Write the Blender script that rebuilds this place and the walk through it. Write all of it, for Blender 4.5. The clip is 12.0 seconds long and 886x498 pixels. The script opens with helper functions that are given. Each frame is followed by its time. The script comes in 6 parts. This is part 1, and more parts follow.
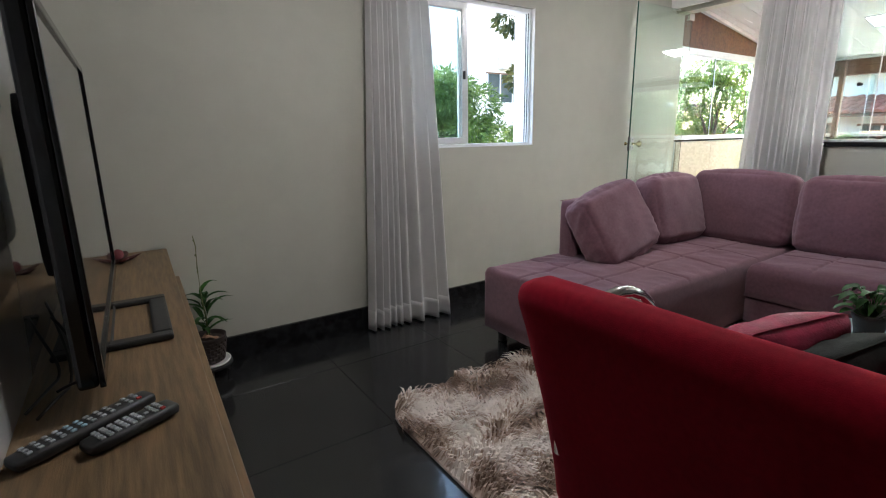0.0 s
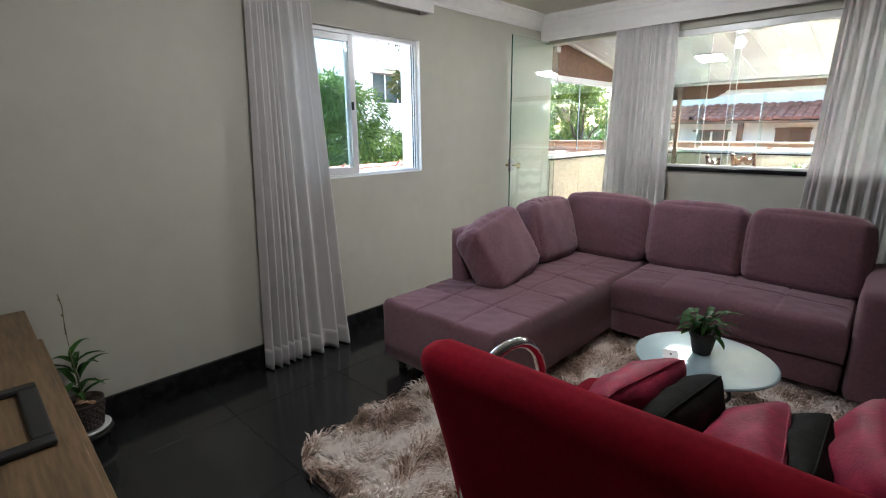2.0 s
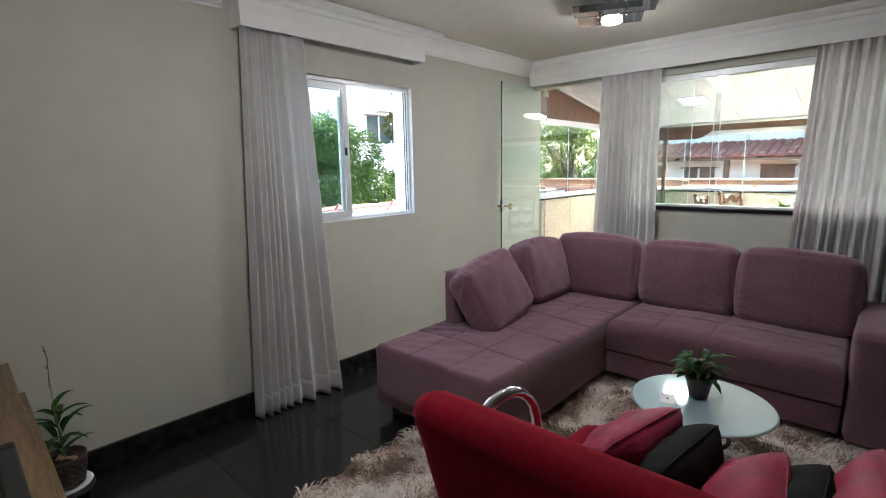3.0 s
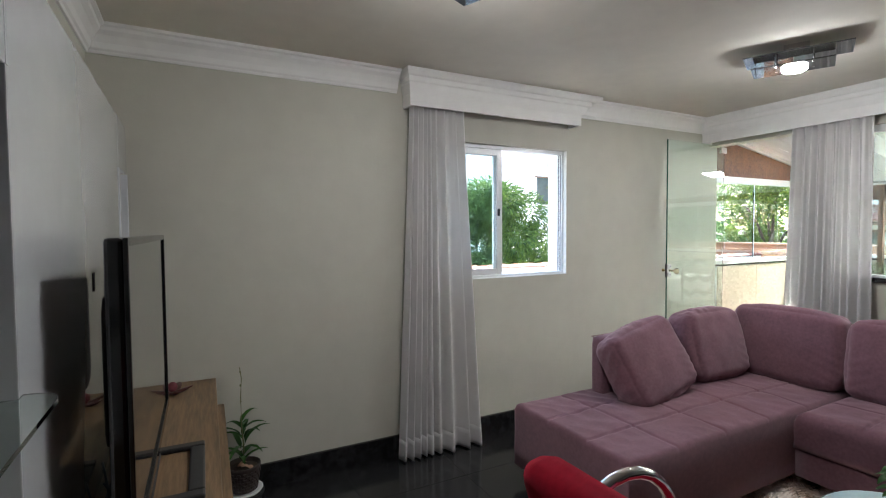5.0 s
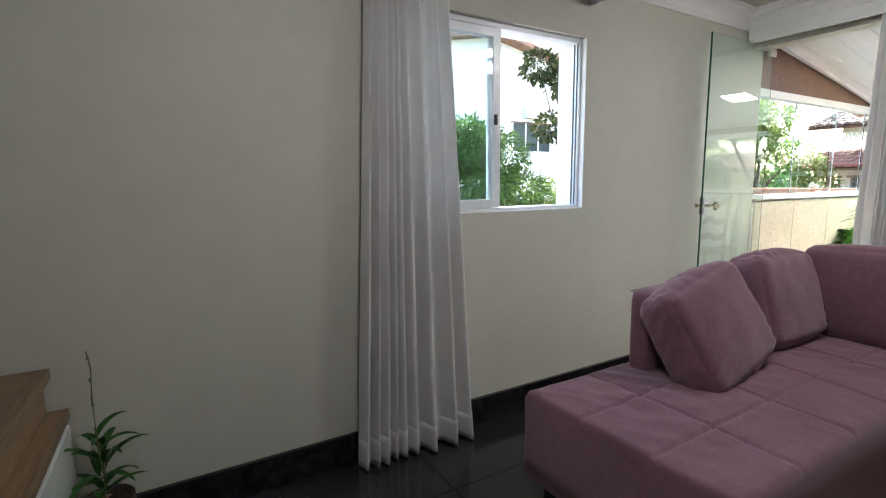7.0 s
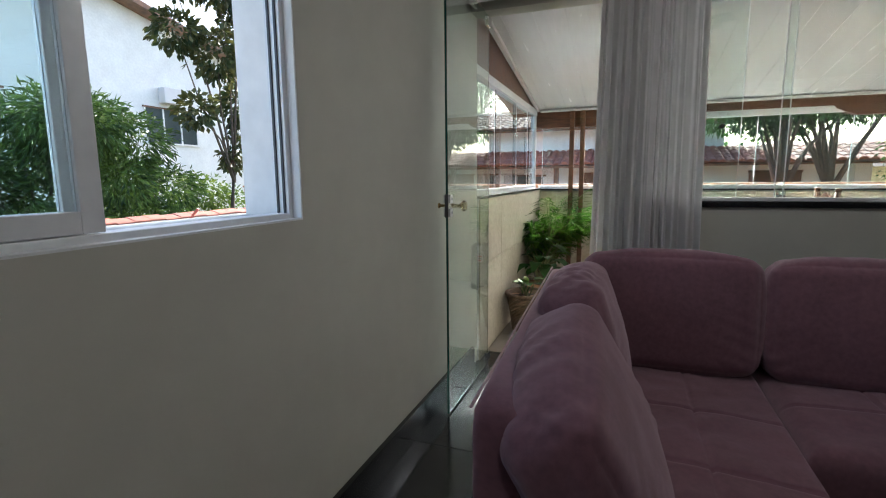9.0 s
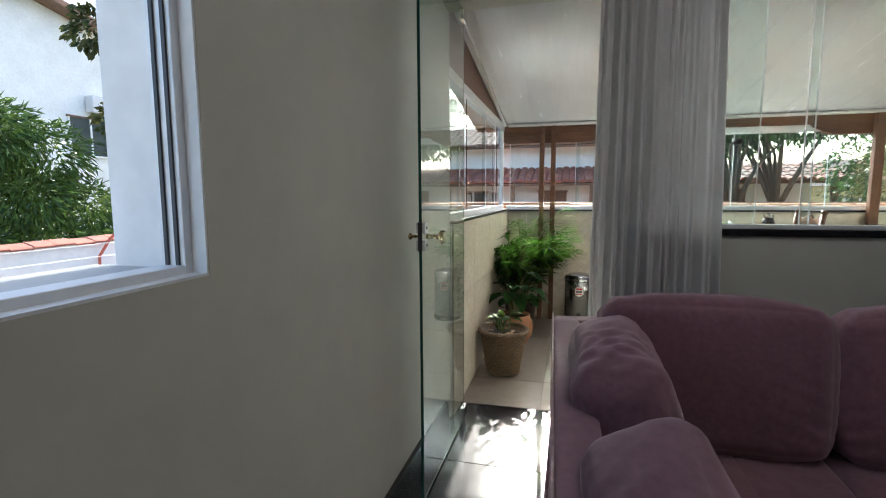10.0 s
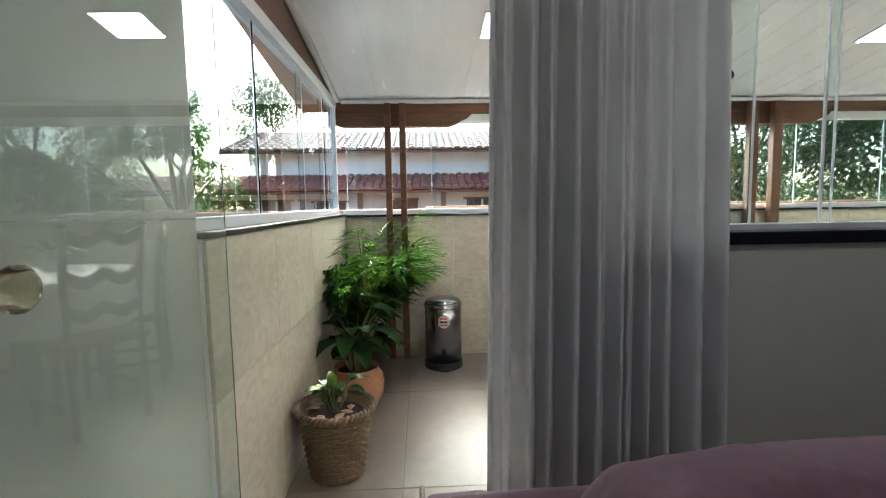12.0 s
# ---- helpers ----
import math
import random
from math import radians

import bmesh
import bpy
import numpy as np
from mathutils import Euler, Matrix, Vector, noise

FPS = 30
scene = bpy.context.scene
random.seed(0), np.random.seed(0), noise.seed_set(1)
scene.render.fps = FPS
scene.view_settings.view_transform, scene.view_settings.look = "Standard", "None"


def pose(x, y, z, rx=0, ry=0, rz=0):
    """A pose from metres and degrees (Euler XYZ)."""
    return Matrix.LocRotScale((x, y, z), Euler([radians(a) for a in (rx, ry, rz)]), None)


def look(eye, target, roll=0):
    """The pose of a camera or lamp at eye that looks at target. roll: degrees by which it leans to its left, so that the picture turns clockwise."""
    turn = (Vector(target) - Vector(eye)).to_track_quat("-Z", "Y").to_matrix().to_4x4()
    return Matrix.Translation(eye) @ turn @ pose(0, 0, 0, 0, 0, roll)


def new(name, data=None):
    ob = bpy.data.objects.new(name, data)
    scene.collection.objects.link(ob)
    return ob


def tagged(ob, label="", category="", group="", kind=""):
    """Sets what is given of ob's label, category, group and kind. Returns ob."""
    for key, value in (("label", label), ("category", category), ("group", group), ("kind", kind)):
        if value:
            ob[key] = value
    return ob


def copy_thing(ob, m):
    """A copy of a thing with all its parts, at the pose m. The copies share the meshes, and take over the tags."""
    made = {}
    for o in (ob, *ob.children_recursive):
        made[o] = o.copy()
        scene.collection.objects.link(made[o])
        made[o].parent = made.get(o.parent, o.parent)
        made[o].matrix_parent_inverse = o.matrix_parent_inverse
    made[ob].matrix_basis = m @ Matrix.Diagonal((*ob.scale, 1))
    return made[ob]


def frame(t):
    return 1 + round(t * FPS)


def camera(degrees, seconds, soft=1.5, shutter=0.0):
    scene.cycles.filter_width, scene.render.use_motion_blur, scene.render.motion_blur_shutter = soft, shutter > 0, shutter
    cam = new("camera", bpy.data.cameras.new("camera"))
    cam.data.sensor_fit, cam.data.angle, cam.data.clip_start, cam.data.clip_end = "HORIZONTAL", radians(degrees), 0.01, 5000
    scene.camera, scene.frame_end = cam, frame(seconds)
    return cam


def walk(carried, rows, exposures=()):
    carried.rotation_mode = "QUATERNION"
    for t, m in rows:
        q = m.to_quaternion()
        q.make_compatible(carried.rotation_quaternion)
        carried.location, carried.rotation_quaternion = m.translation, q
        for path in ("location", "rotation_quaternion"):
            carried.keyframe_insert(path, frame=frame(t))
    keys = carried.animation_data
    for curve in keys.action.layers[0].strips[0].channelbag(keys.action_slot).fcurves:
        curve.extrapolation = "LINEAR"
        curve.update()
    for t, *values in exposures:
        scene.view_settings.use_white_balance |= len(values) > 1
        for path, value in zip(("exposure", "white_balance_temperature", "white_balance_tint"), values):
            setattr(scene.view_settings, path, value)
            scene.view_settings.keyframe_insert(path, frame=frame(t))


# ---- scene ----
cam = camera(84.8, 12.0, soft=1.1)
PATH = [
    (0, (-2.489, -2.589, 1.135), (-1.416, -0.964, 0.68), -1.0),
    (0.5, (-2.504, -2.573, 1.217), (-1.314, -1.043, 0.723), -0.9),
    (1, (-2.515, -2.586, 1.269), (-1.241, -1.13, 0.76), -0.9),
    (1.5, (-2.522, -2.607, 1.327), (-1.182, -1.214, 0.811), -0.8),
    (2, (-2.528, -2.601, 1.354), (-1.119, -1.265, 0.876), -0.6),
    (2.5, (-2.526, -2.592, 1.375), (-1.064, -1.288, 0.968), -0.6),
    (4.5, (-2.473, -2.712, 1.402), (-1.345, -1.063, 1.312), -0.5),
    (5, (-2.449, -2.733, 1.387), (-1.524, -0.961, 1.309), -0.4),
    (5.5, (-2.416, -2.713, 1.349), (-1.637, -0.874, 1.242), -0.3),
    (6, (-2.41, -2.534, 1.238), (-1.706, -0.67, 1.056), -0.1),
    (6.5, (-2.303, -2.217, 1.237), (-1.555, -0.377, 1.01), -0.3),
    (7, (-2.036, -1.906, 1.206), (-1.02, -0.205, 0.935), -0.5),
    (7.5, (-1.8, -1.616, 1.162), (-0.494, -0.127, 0.884), -1.1),
    (9.3, (-1.053, -0.755, 1.182), (0.836, -0.160, 0.912), -0.3),
    (9.5, (-0.977, -0.698, 1.189), (0.926, -0.140, 0.936), -0.2),
    (10, (-0.716, -0.615, 1.200), (1.205, -0.110, 0.977), -0.3),
    (10.5, (-0.456, -0.557, 1.171), (1.474, -0.071, 0.978), -0.7),
    (11, (-0.185, -0.510, 1.148), (1.772, -0.142, 0.958), -0.6),
    (11.5, (0.158, -0.530, 1.137), (2.143, -0.371, 0.953), -0.7),
    (12, (0.505, -0.566, 1.124), (2.495, -0.654, 0.938), -0.9),
]
SKY, LAMP = 0.15, 0.6
EXPOSURES = [(0, 3.4, 6200, 10), (2.7, 3.3, 6200, 10), (4.5, 3.45, 6200, 10), (6.4, 3.5, 6150, 10), (7.5, 2.8, 6150, 10), (9.3, 1.95, 6150, 10), (12, 2.0, 6050, 10)]
walk(cam, [(t, look(eye, target, roll)) for t, eye, target, roll in PATH],
     EXPOSURES)

# ---- world and lights ----
SUN_EL, SUN_AZ = 28.5, 3.5      # azimuth counted from +x towards +y
world = bpy.data.worlds.new("sky")
world.use_nodes = True
scene.world = world
sky = world.node_tree.nodes.new("ShaderNodeTexSky")
sky.sky_type, sky.sun_disc = "NISHITA", False
sky.sun_elevation, sky.sun_rotation = radians(SUN_EL), radians(90 - SUN_AZ)
sky.air_density, sky.dust_density, sky.ozone_density = 1.0, 2.5, 1.0
world.node_tree.links.new(sky.outputs[0], world.node_tree.nodes["Background"].inputs[0])
world.node_tree.nodes["Background"].inputs[1].default_value = SKY

sun = new("sun", bpy.data.lights.new("sun", "SUN"))
sun.data.energy, sun.data.angle, sun.data.color = 5.0, radians(0.6), (1.0, 0.93, 0.82)
_c = math.cos(radians(SUN_EL))
SUN_DIR = Vector((_c * math.cos(radians(SUN_AZ)), _c * math.sin(radians(SUN_AZ)), math.sin(radians(SUN_EL))))
sun.matrix_world = look(SUN_DIR * 30, (0, 0, 0))


# ---- materials ----
def nodes_of(mat):
    return mat.node_tree.nodes, mat.node_tree.links


def surface(name, color, rough=0.6, metal=0.0, vary=0.12, grain=40.0, coarse=3.0, bump=0.15, bump_scale=120.0,
            spec=0.5, coat=0.0, second=None, stretch=None, random_amount=0.0, sheen=0.0, trans=0.0, rough_vary=0.08, sheen_tint=(1, 1, 1), sheen_rough=0.45):
    """A surface with colour variation at two scales, fine relief and uneven gloss."""
    mat = bpy.data.materials.new(name)
    mat.use_nodes = True
    n, l = nodes_of(mat)
    b = n["Principled BSDF"]
    b.inputs["Metallic"].default_value = metal
    b.inputs["Specular IOR Level"].default_value = spec
    b.inputs["Coat Weight"].default_value = coat
    b.inputs["Sheen Weight"].default_value = sheen
    b.inputs["Sheen Tint"].default_value = (*sheen_tint, 1)
    b.inputs["Sheen Roughness"].default_value = sheen_rough
    b.inputs["Transmission Weight"].default_value = trans
    tc = n.new("ShaderNodeTexCoord")
    src = tc.outputs["Object"]
    if stretch:
        mp = n.new("ShaderNodeMapping")
        mp.inputs["Scale"].default_value = stretch
        l.new(src, mp.inputs[0])
        src = mp.outputs[0]
    fine, big = n.new("ShaderNodeTexNoise"), n.new("ShaderNodeTexNoise")
    fine.inputs["Scale"].default_value, fine.inputs["Detail"].default_value = grain, 6
    big.inputs["Scale"].default_value, big.inputs["Detail"].default_value = coarse, 4
    l.new(src, fine.inputs["Vector"]); l.new(src, big.inputs["Vector"])
    add = n.new("ShaderNodeMath"); add.operation = "ADD"
    l.new(fine.outputs[0], add.inputs[0]); l.new(big.outputs[0], add.inputs[1])
    half = n.new("ShaderNodeMath"); half.operation = "MULTIPLY"; half.inputs[1].default_value = 0.5
    l.new(add.outputs[0], half.inputs[0])
    fac = half.outputs[0]
    if random_amount:
        info = n.new("ShaderNodeObjectInfo")
        ma = n.new("ShaderNodeMath"); ma.operation = "MULTIPLY_ADD"
        ma.inputs[1].default_value = random_amount
        l.new(info.outputs["Random"], ma.inputs[0]); l.new(fac, ma.inputs[2])
        fac = ma.outputs[0]
    ramp = n.new("ShaderNodeValToRGB")
    c = Vector(color)
    lo = second if second else tuple(max(0, v * (1 - vary)) for v in c)
    hi = color if second else tuple(min(1, v * (1 + vary)) for v in c)
    ramp.color_ramp.elements[0].position, ramp.color_ramp.elements[1].position = 0.36, 0.64 + random_amount
    ramp.color_ramp.elements[0].color, ramp.color_ramp.elements[1].color = (*lo, 1), (*hi, 1)
    l.new(fac, ramp.inputs[0])
    l.new(ramp.outputs[0], b.inputs["Base Color"])
    mr = n.new("ShaderNodeMapRange")
    mr.inputs["To Min"].default_value = max(0.02, rough - rough_vary)
    mr.inputs["To Max"].default_value = min(1, rough + rough_vary)
    l.new(big.outputs[0], mr.inputs[0])
    l.new(mr.outputs[0], b.inputs["Roughness"])
    if bump:
        rel = n.new("ShaderNodeTexNoise")
        rel.inputs["Scale"].default_value, rel.inputs["Detail"].default_value = bump_scale, 5
        l.new(src, rel.inputs["Vector"])
        bp = n.new("ShaderNodeBump")
        bp.inputs["Strength"].default_value, bp.inputs["Distance"].default_value = bump, 0.004
        l.new(rel.outputs[0], bp.inputs["Height"])
        l.new(bp.outputs[0], b.inputs["Normal"])
    return mat


def glass(name, tint=(0.93, 0.98, 0.96), ior=1.5):
    mat = bpy.data.materials.new(name)
    mat.use_nodes = True
    n, l = nodes_of(mat)
    b = n["Principled BSDF"]
    b.inputs["Base Color"].default_value = (*tint, 1)
    b.inputs["Roughness"].default_value = 0.0
    b.inputs["Transmission Weight"].default_value = 1.0
    b.inputs["IOR"].default_value = ior
    return mat


def glow(name, color, strength):
    mat = bpy.data.materials.new(name)
    mat.use_nodes = True
    b = mat.node_tree.nodes["Principled BSDF"]
    b.inputs["Base Color"].default_value = (0.8, 0.8, 0.8, 1)
    b.inputs["Emission Color"].default_value = (*color, 1)
    b.inputs["Emission Strength"].default_value = strength
    return mat


def cloth(name, color, through_amount, weave=900.0):
    """Woven cloth that lets some light through."""
    mat = bpy.data.materials.new(name)
    mat.use_nodes = True
    n, l = nodes_of(mat)
    b, out = n["Principled BSDF"], n["Material Output"]
    b.inputs["Roughness"].default_value = 0.9
    b.inputs["Specular IOR Level"].default_value = 0.15
    tc = n.new("ShaderNodeTexCoord")
    no = n.new("ShaderNodeTexNoise"); no.inputs["Scale"].default_value = weave; no.inputs["Detail"].default_value = 3
    no2 = n.new("ShaderNodeTexNoise"); no2.inputs["Scale"].default_value = 6
    l.new(tc.outputs["Object"], no.inputs["Vector"]); l.new(tc.outputs["Object"], no2.inputs["Vector"])
    ad = n.new("ShaderNodeMath"); ad.operation = "ADD"
    l.new(no.outputs[0], ad.inputs[0]); l.new(no2.outputs[0], ad.inputs[1])
    ramp = n.new("ShaderNodeValToRGB")
    ramp.color_ramp.elements[0].position, ramp.color_ramp.elements[1].position = 0.7, 1.3
    ramp.color_ramp.elements[0].color = (*[v * 0.9 for v in color], 1)
    ramp.color_ramp.elements[1].color = (*color, 1)
    l.new(ad.outputs[0], ramp.inputs[0])
    l.new(ramp.outputs[0], b.inputs["Base Color"])
    tr = n.new("ShaderNodeBsdfTranslucent")
    l.new(ramp.outputs[0], tr.inputs[0])
    mix = n.new("ShaderNodeMixShader"); mix.inputs[0].default_value = through_amount
    l.new(b.outputs[0], mix.inputs[1]); l.new(tr.outputs[0], mix.inputs[2])
    l.new(mix.outputs[0], out.inputs[0])
    return mat


M_WALL = surface("cream wall paint", (0.50, 0.487, 0.42), 0.75, vary=0.04, grain=8, coarse=1.2, bump=0.12, bump_scale=60)
M_CEIL = surface("beige ceiling paint", (0.65, 0.61, 0.53), 0.8, vary=0.04, grain=9, coarse=1.0, bump=0.08, bump_scale=70)
M_PLASTER = surface("white plaster moulding", (0.80, 0.79, 0.77), 0.6, vary=0.03, grain=20, coarse=3, bump=0.06, bump_scale=90)
M_WHITE = surface("white exterior paint", (0.80, 0.80, 0.79), 0.75, vary=0.08, grain=14, coarse=2, bump=0.2, bump_scale=50)
M_BLACKTILE = surface("polished black porcelain", (0.019, 0.019, 0.020), 0.15, vary=0.35, grain=220, coarse=4, bump=0.0, spec=0.5, rough_vary=0.04)
M_JOINT = surface("dark grout", (0.035, 0.034, 0.033), 0.8, bump=0.2)
M_BASE = surface("black granite skirting", (0.014, 0.014, 0.015), 0.16, vary=0.5, grain=300, coarse=20, bump=0.0)
M_ALU = surface("white anodised aluminium", (0.74, 0.75, 0.76), 0.38, metal=0.15, vary=0.05, grain=30, bump=0.03)
M_ALUDARK = surface("dark window track", (0.05, 0.05, 0.055), 0.5, metal=0.3, vary=0.2, grain=30, bump=0.05)
M_GLASS = glass("window glass", (0.90, 0.97, 0.96))
M_GLASSBLUE = glass("bluish sash glass", (0.86, 0.955, 0.97))
M_GLASSTEAL = glass("bluish veranda glass", (0.80, 0.93, 0.95))
M_GLASSG = glass("green tempered glass", (0.86, 0.96, 0.92))
M_GLASSEDGE = surface("green glass edge", (0.01, 0.07, 0.05), 0.1, vary=0.2, bump=0.0)
M_CURTAIN = cloth("pale grey curtain", (0.84, 0.825, 0.815), 0.44)
M_SUEDE = surface("mauve suede", (0.158, 0.074, 0.093), 0.85, vary=0.2, grain=60, coarse=4, bump=0.12, bump_scale=350, spec=0.15, sheen=0.4, sheen_tint=(1.0, 0.80, 0.88), sheen_rough=0.6)
M_RED = surface("red velour", (0.17, 0.003, 0.010), 0.85, vary=0.18, grain=60, coarse=5, bump=0.15, bump_scale=420, spec=0.08, sheen=0.55, sheen_tint=(1.0, 0.09, 0.15), sheen_rough=0.45)
M_WOOD = surface("brown oak veneer", (0.17, 0.108, 0.055), 0.45, vary=0.42, grain=14, coarse=3.0, bump=0.2, bump_scale=60, stretch=(8, 0.6, 8))
M_GLOSSWHITE = surface("white lacquered board", (0.62, 0.63, 0.65), 0.07, vary=0.03, grain=12, coarse=2, bump=0.0, coat=0.9, rough_vary=0.04)
M_BLACKGLOSS = surface("black gloss plastic", (0.008, 0.008, 0.009), 0.12, vary=0.2, bump=0.0)
M_BLACKMATT = surface("black matt plastic", (0.018, 0.018, 0.019), 0.5, vary=0.2, bump=0.08)
M_CHROME = surface("chrome", (0.75, 0.75, 0.76), 0.09, metal=1.0, vary=0.03, bump=0.0, rough_vary=0.04)
M_BRASS = surface("brass", (0.50, 0.36, 0.17), 0.22, metal=1.0, vary=0.1, bump=0.03)
M_DARKWOOD = surface("dark varnished timber", (0.13, 0.055, 0.025), 0.45, vary=0.35, grain=10, coarse=3, bump=0.15, bump_scale=70, stretch=(5, 0.8, 5))


# ---- mesh helpers ----
def mesh_of(bm, name, mat, smooth=False):
    me = bpy.data.meshes.new(name)
    bmesh.ops.recalc_face_normals(bm, faces=bm.faces[:])
    bm.to_mesh(me)
    bm.free()
    for m in (mat if isinstance(mat, (list, tuple)) else [mat]):
        me.materials.append(m)
    if smooth:
        me.polygons.foreach_set("use_smooth", [True] * len(me.polygons))
    return me


def thing(name, label, category, group="", kind="", at=None):
    """An empty at the base of a thing, which parents its parts."""
    ob = new(name)
    ob.empty_display_size = 0.1
    if at is not None:
        ob.matrix_world = at if isinstance(at, Matrix) else Matrix.Translation(at)
    return tagged(ob, label, category, group, kind)


def part(name, bm, mat, parent=None, label="", smooth=False, at=None):
    """Links a bmesh as one mesh object under a thing or a part."""
    ob = new(name, mesh_of(bm, name, mat, smooth))
    if parent is not None:
        ob.parent = parent
    if at is not None:
        ob.matrix_basis = at
    return tagged(ob, label)


def setting(name, bm, mat, label, category="structure", smooth=False):
    ob = part(name, bm, mat, smooth=smooth)
    return tagged(ob, label, category, kind="structure")


def box(bm, x0, x1, y0, y1, z0, z1, bevel=0.0, m=None, seg=2):
    r = bmesh.ops.create_cube(bm, size=1.0)
    vs = r["verts"]
    for v in vs:
        v.co = Vector(((x0 + x1) / 2 + v.co.x * (x1 - x0), (y0 + y1) / 2 + v.co.y * (y1 - y0), (z0 + z1) / 2 + v.co.z * (z1 - z0)))
    if bevel:
        es = list({e for v in vs for e in v.link_edges})
        r = bmesh.ops.bevel(bm, geom=es, offset=bevel, segments=seg, profile=0.5, affect="EDGES")
        vs = list({v for f in r["faces"] for v in f.verts} | {v for v in vs if v.is_valid})
    if m is not None:
        bmesh.ops.transform(bm, matrix=m, verts=vs)
    return vs


def box_bm(*a, **k):
    bm = bmesh.new()
    box(bm, *a, **k)
    return bm


def lathe(bm, prof, n=28, at=(0, 0, 0), m=None):
    """Turns a profile of (radius, z) round the z axis."""
    rings = []
    for r, z in prof:
        rings.append([bm.verts.new((at[0] + r * math.cos(2 * math.pi * i / n), at[1] + r * math.sin(2 * math.pi * i / n), at[2] + z)) for i in range(n)])
    for a, b in zip(rings, rings[1:]):
        for i in range(n):
            bm.faces.new((a[i], a[(i + 1) % n], b[(i + 1) % n], b[i]))
    if prof[0][0] > 1e-4:
        bm.faces.new(rings[0][::-1])
    if prof[-1][0] > 1e-4:
        bm.faces.new(rings[-1])
    vs = [v for r in rings for v in r]
    if m is not None:
        bmesh.ops.transform(bm, matrix=m, verts=vs)
    return vs


def tube(bm, pts, r, n=10, closed=False, r1=None):
    """A round bar along points, tapering from r to r1."""
    pts = [Vector(p) for p in pts]
    k = len(pts)
    rings = []
    up = Vector((0, 0, 1))
    for i, p in enumerate(pts):
        a = pts[(i - 1) % k] if closed or i else p
        b = pts[(i + 1) % k] if closed or i < k - 1 else p
        d = (b - a).normalized()
        s = d.cross(up)
        if s.length < 1e-3:
            s = d.cross(Vector((1, 0, 0)))
        s.normalize()
        u = s.cross(d).normalized()
        rr = r if r1 is None else r + (r1 - r) * i / max(1, k - 1)
        rings.append([bm.verts.new(p + rr * (math.cos(2 * math.pi * j / n) * s + math.sin(2 * math.pi * j / n) * u)) for j in range(n)])
    for i in range(k if closed else k - 1):
        a, b = rings[i], rings[(i + 1) % k]
        for j in range(n):
            bm.faces.new((a[j], a[(j + 1) % n], b[(j + 1) % n], b[j]))
    if not closed:
        bm.faces.new(rings[0][::-1])
        bm.faces.new(rings[-1])


def soft_box(bm, sx, sy, sz, r=0.05, bulge=0.1, wrinkle=0.0, seg=12, seed=0.0, m=None, scale=5.0):
    """A padded block centred at the origin: rounded edges, swollen faces and creases."""
    h = Vector((sx / 2, sy / 2, sz / 2))
    tmp = bmesh.new()
    bmesh.ops.create_cube(tmp, size=2.0)
    bmesh.ops.subdivide_edges(tmp, edges=tmp.edges[:], cuts=seg, use_grid_fill=True)
    for v in tmp.verts:
        p = v.co.copy()
        q = Vector((p.x * h.x, p.y * h.y, p.z * h.z))
        inner = Vector([max(-(hh - r), min(hh - r, c)) for c, hh in zip(q, h)])
        d = q - inner
        pos = inner + (d.normalized() * r if d.length > 1e-6 else d)
        b = Vector([bulge * min(h) * c * (1 - a * a) * (1 - e * e) for c, a, e in ((p.x, p.y, p.z), (p.y, p.x, p.z), (p.z, p.x, p.y))])
        pos += b
        if wrinkle:
            w = noise.noise(pos * scale + Vector((seed, seed * 1.7, 3.1))) + 0.5 * noise.noise(pos * scale * 2.7 + Vector((seed * 2, 1, seed)))
            pos += (d.normalized() if d.length > 1e-6 else p.normalized()) * wrinkle * w
        v.co = pos
    if m is not None:
        bmesh.ops.transform(tmp, matrix=m, verts=tmp.verts[:])
    me = bpy.data.meshes.new("tmp")
    tmp.to_mesh(me)
    tmp.free()
    bm.from_mesh(me)
    bpy.data.meshes.remove(me)


def soft_bm(*a, **k):
    bm = bmesh.new()
    soft_box(bm, *a, **k)
    return bm


def extrude_profile(bm, prof, p0, p1, inward):
    """A straight moulding: profile points (out, z) swept from p0 to p1; out is counted along inward."""
    p0, p1, inward = Vector(p0), Vector(p1), Vector(inward)
    a = [bm.verts.new(p0 + inward * d + Vector((0, 0, z))) for d, z in prof]
    b = [bm.verts.new(p1 + inward * d + Vector((0, 0, z))) for d, z in prof]
    n = len(prof)
    for i in range(n):
        bm.faces.new((a[i], a[(i + 1) % n], b[(i + 1) % n], b[i]))
    bm.faces.new(a[::-1])
    bm.faces.new(b)


def wall_bm(axis, c0, c1, u0, u1, z0, z1, holes=()):
    """A wall between c0 and c1 across, u0 to u1 along, with real openings (u0, u1, z0, z1)."""
    bm = bmesh.new()
    us = sorted({u0, u1, *[v for h in holes for v in h[:2]]})
    zs = sorted({z0, z1, *[v for h in holes for v in h[2:]]})
    for a, b in zip(us, us[1:]):
        for c, d in zip(zs, zs[1:]):
            mu, mz = (a + b) / 2, (c + d) / 2
            if any(h[0] < mu < h[1] and h[2] < mz < h[3] for h in holes):
                continue
            if axis == "x":
                box(bm, c0, c1, a, b, c, d)
            else:
                box(bm, a, b, c0, c1, c, d)
    bmesh.ops.remove_doubles(bm, verts=bm.verts[:], dist=1e-5)
    seen = {}
    for f in bm.faces[:]:
        seen.setdefault(frozenset(f.verts), []).append(f)
    gone = [f for fs in seen.values() if len(fs) > 1 for f in fs]
    bmesh.ops.delete(bm, geom=gone, context="FACES_ONLY")
    return bm


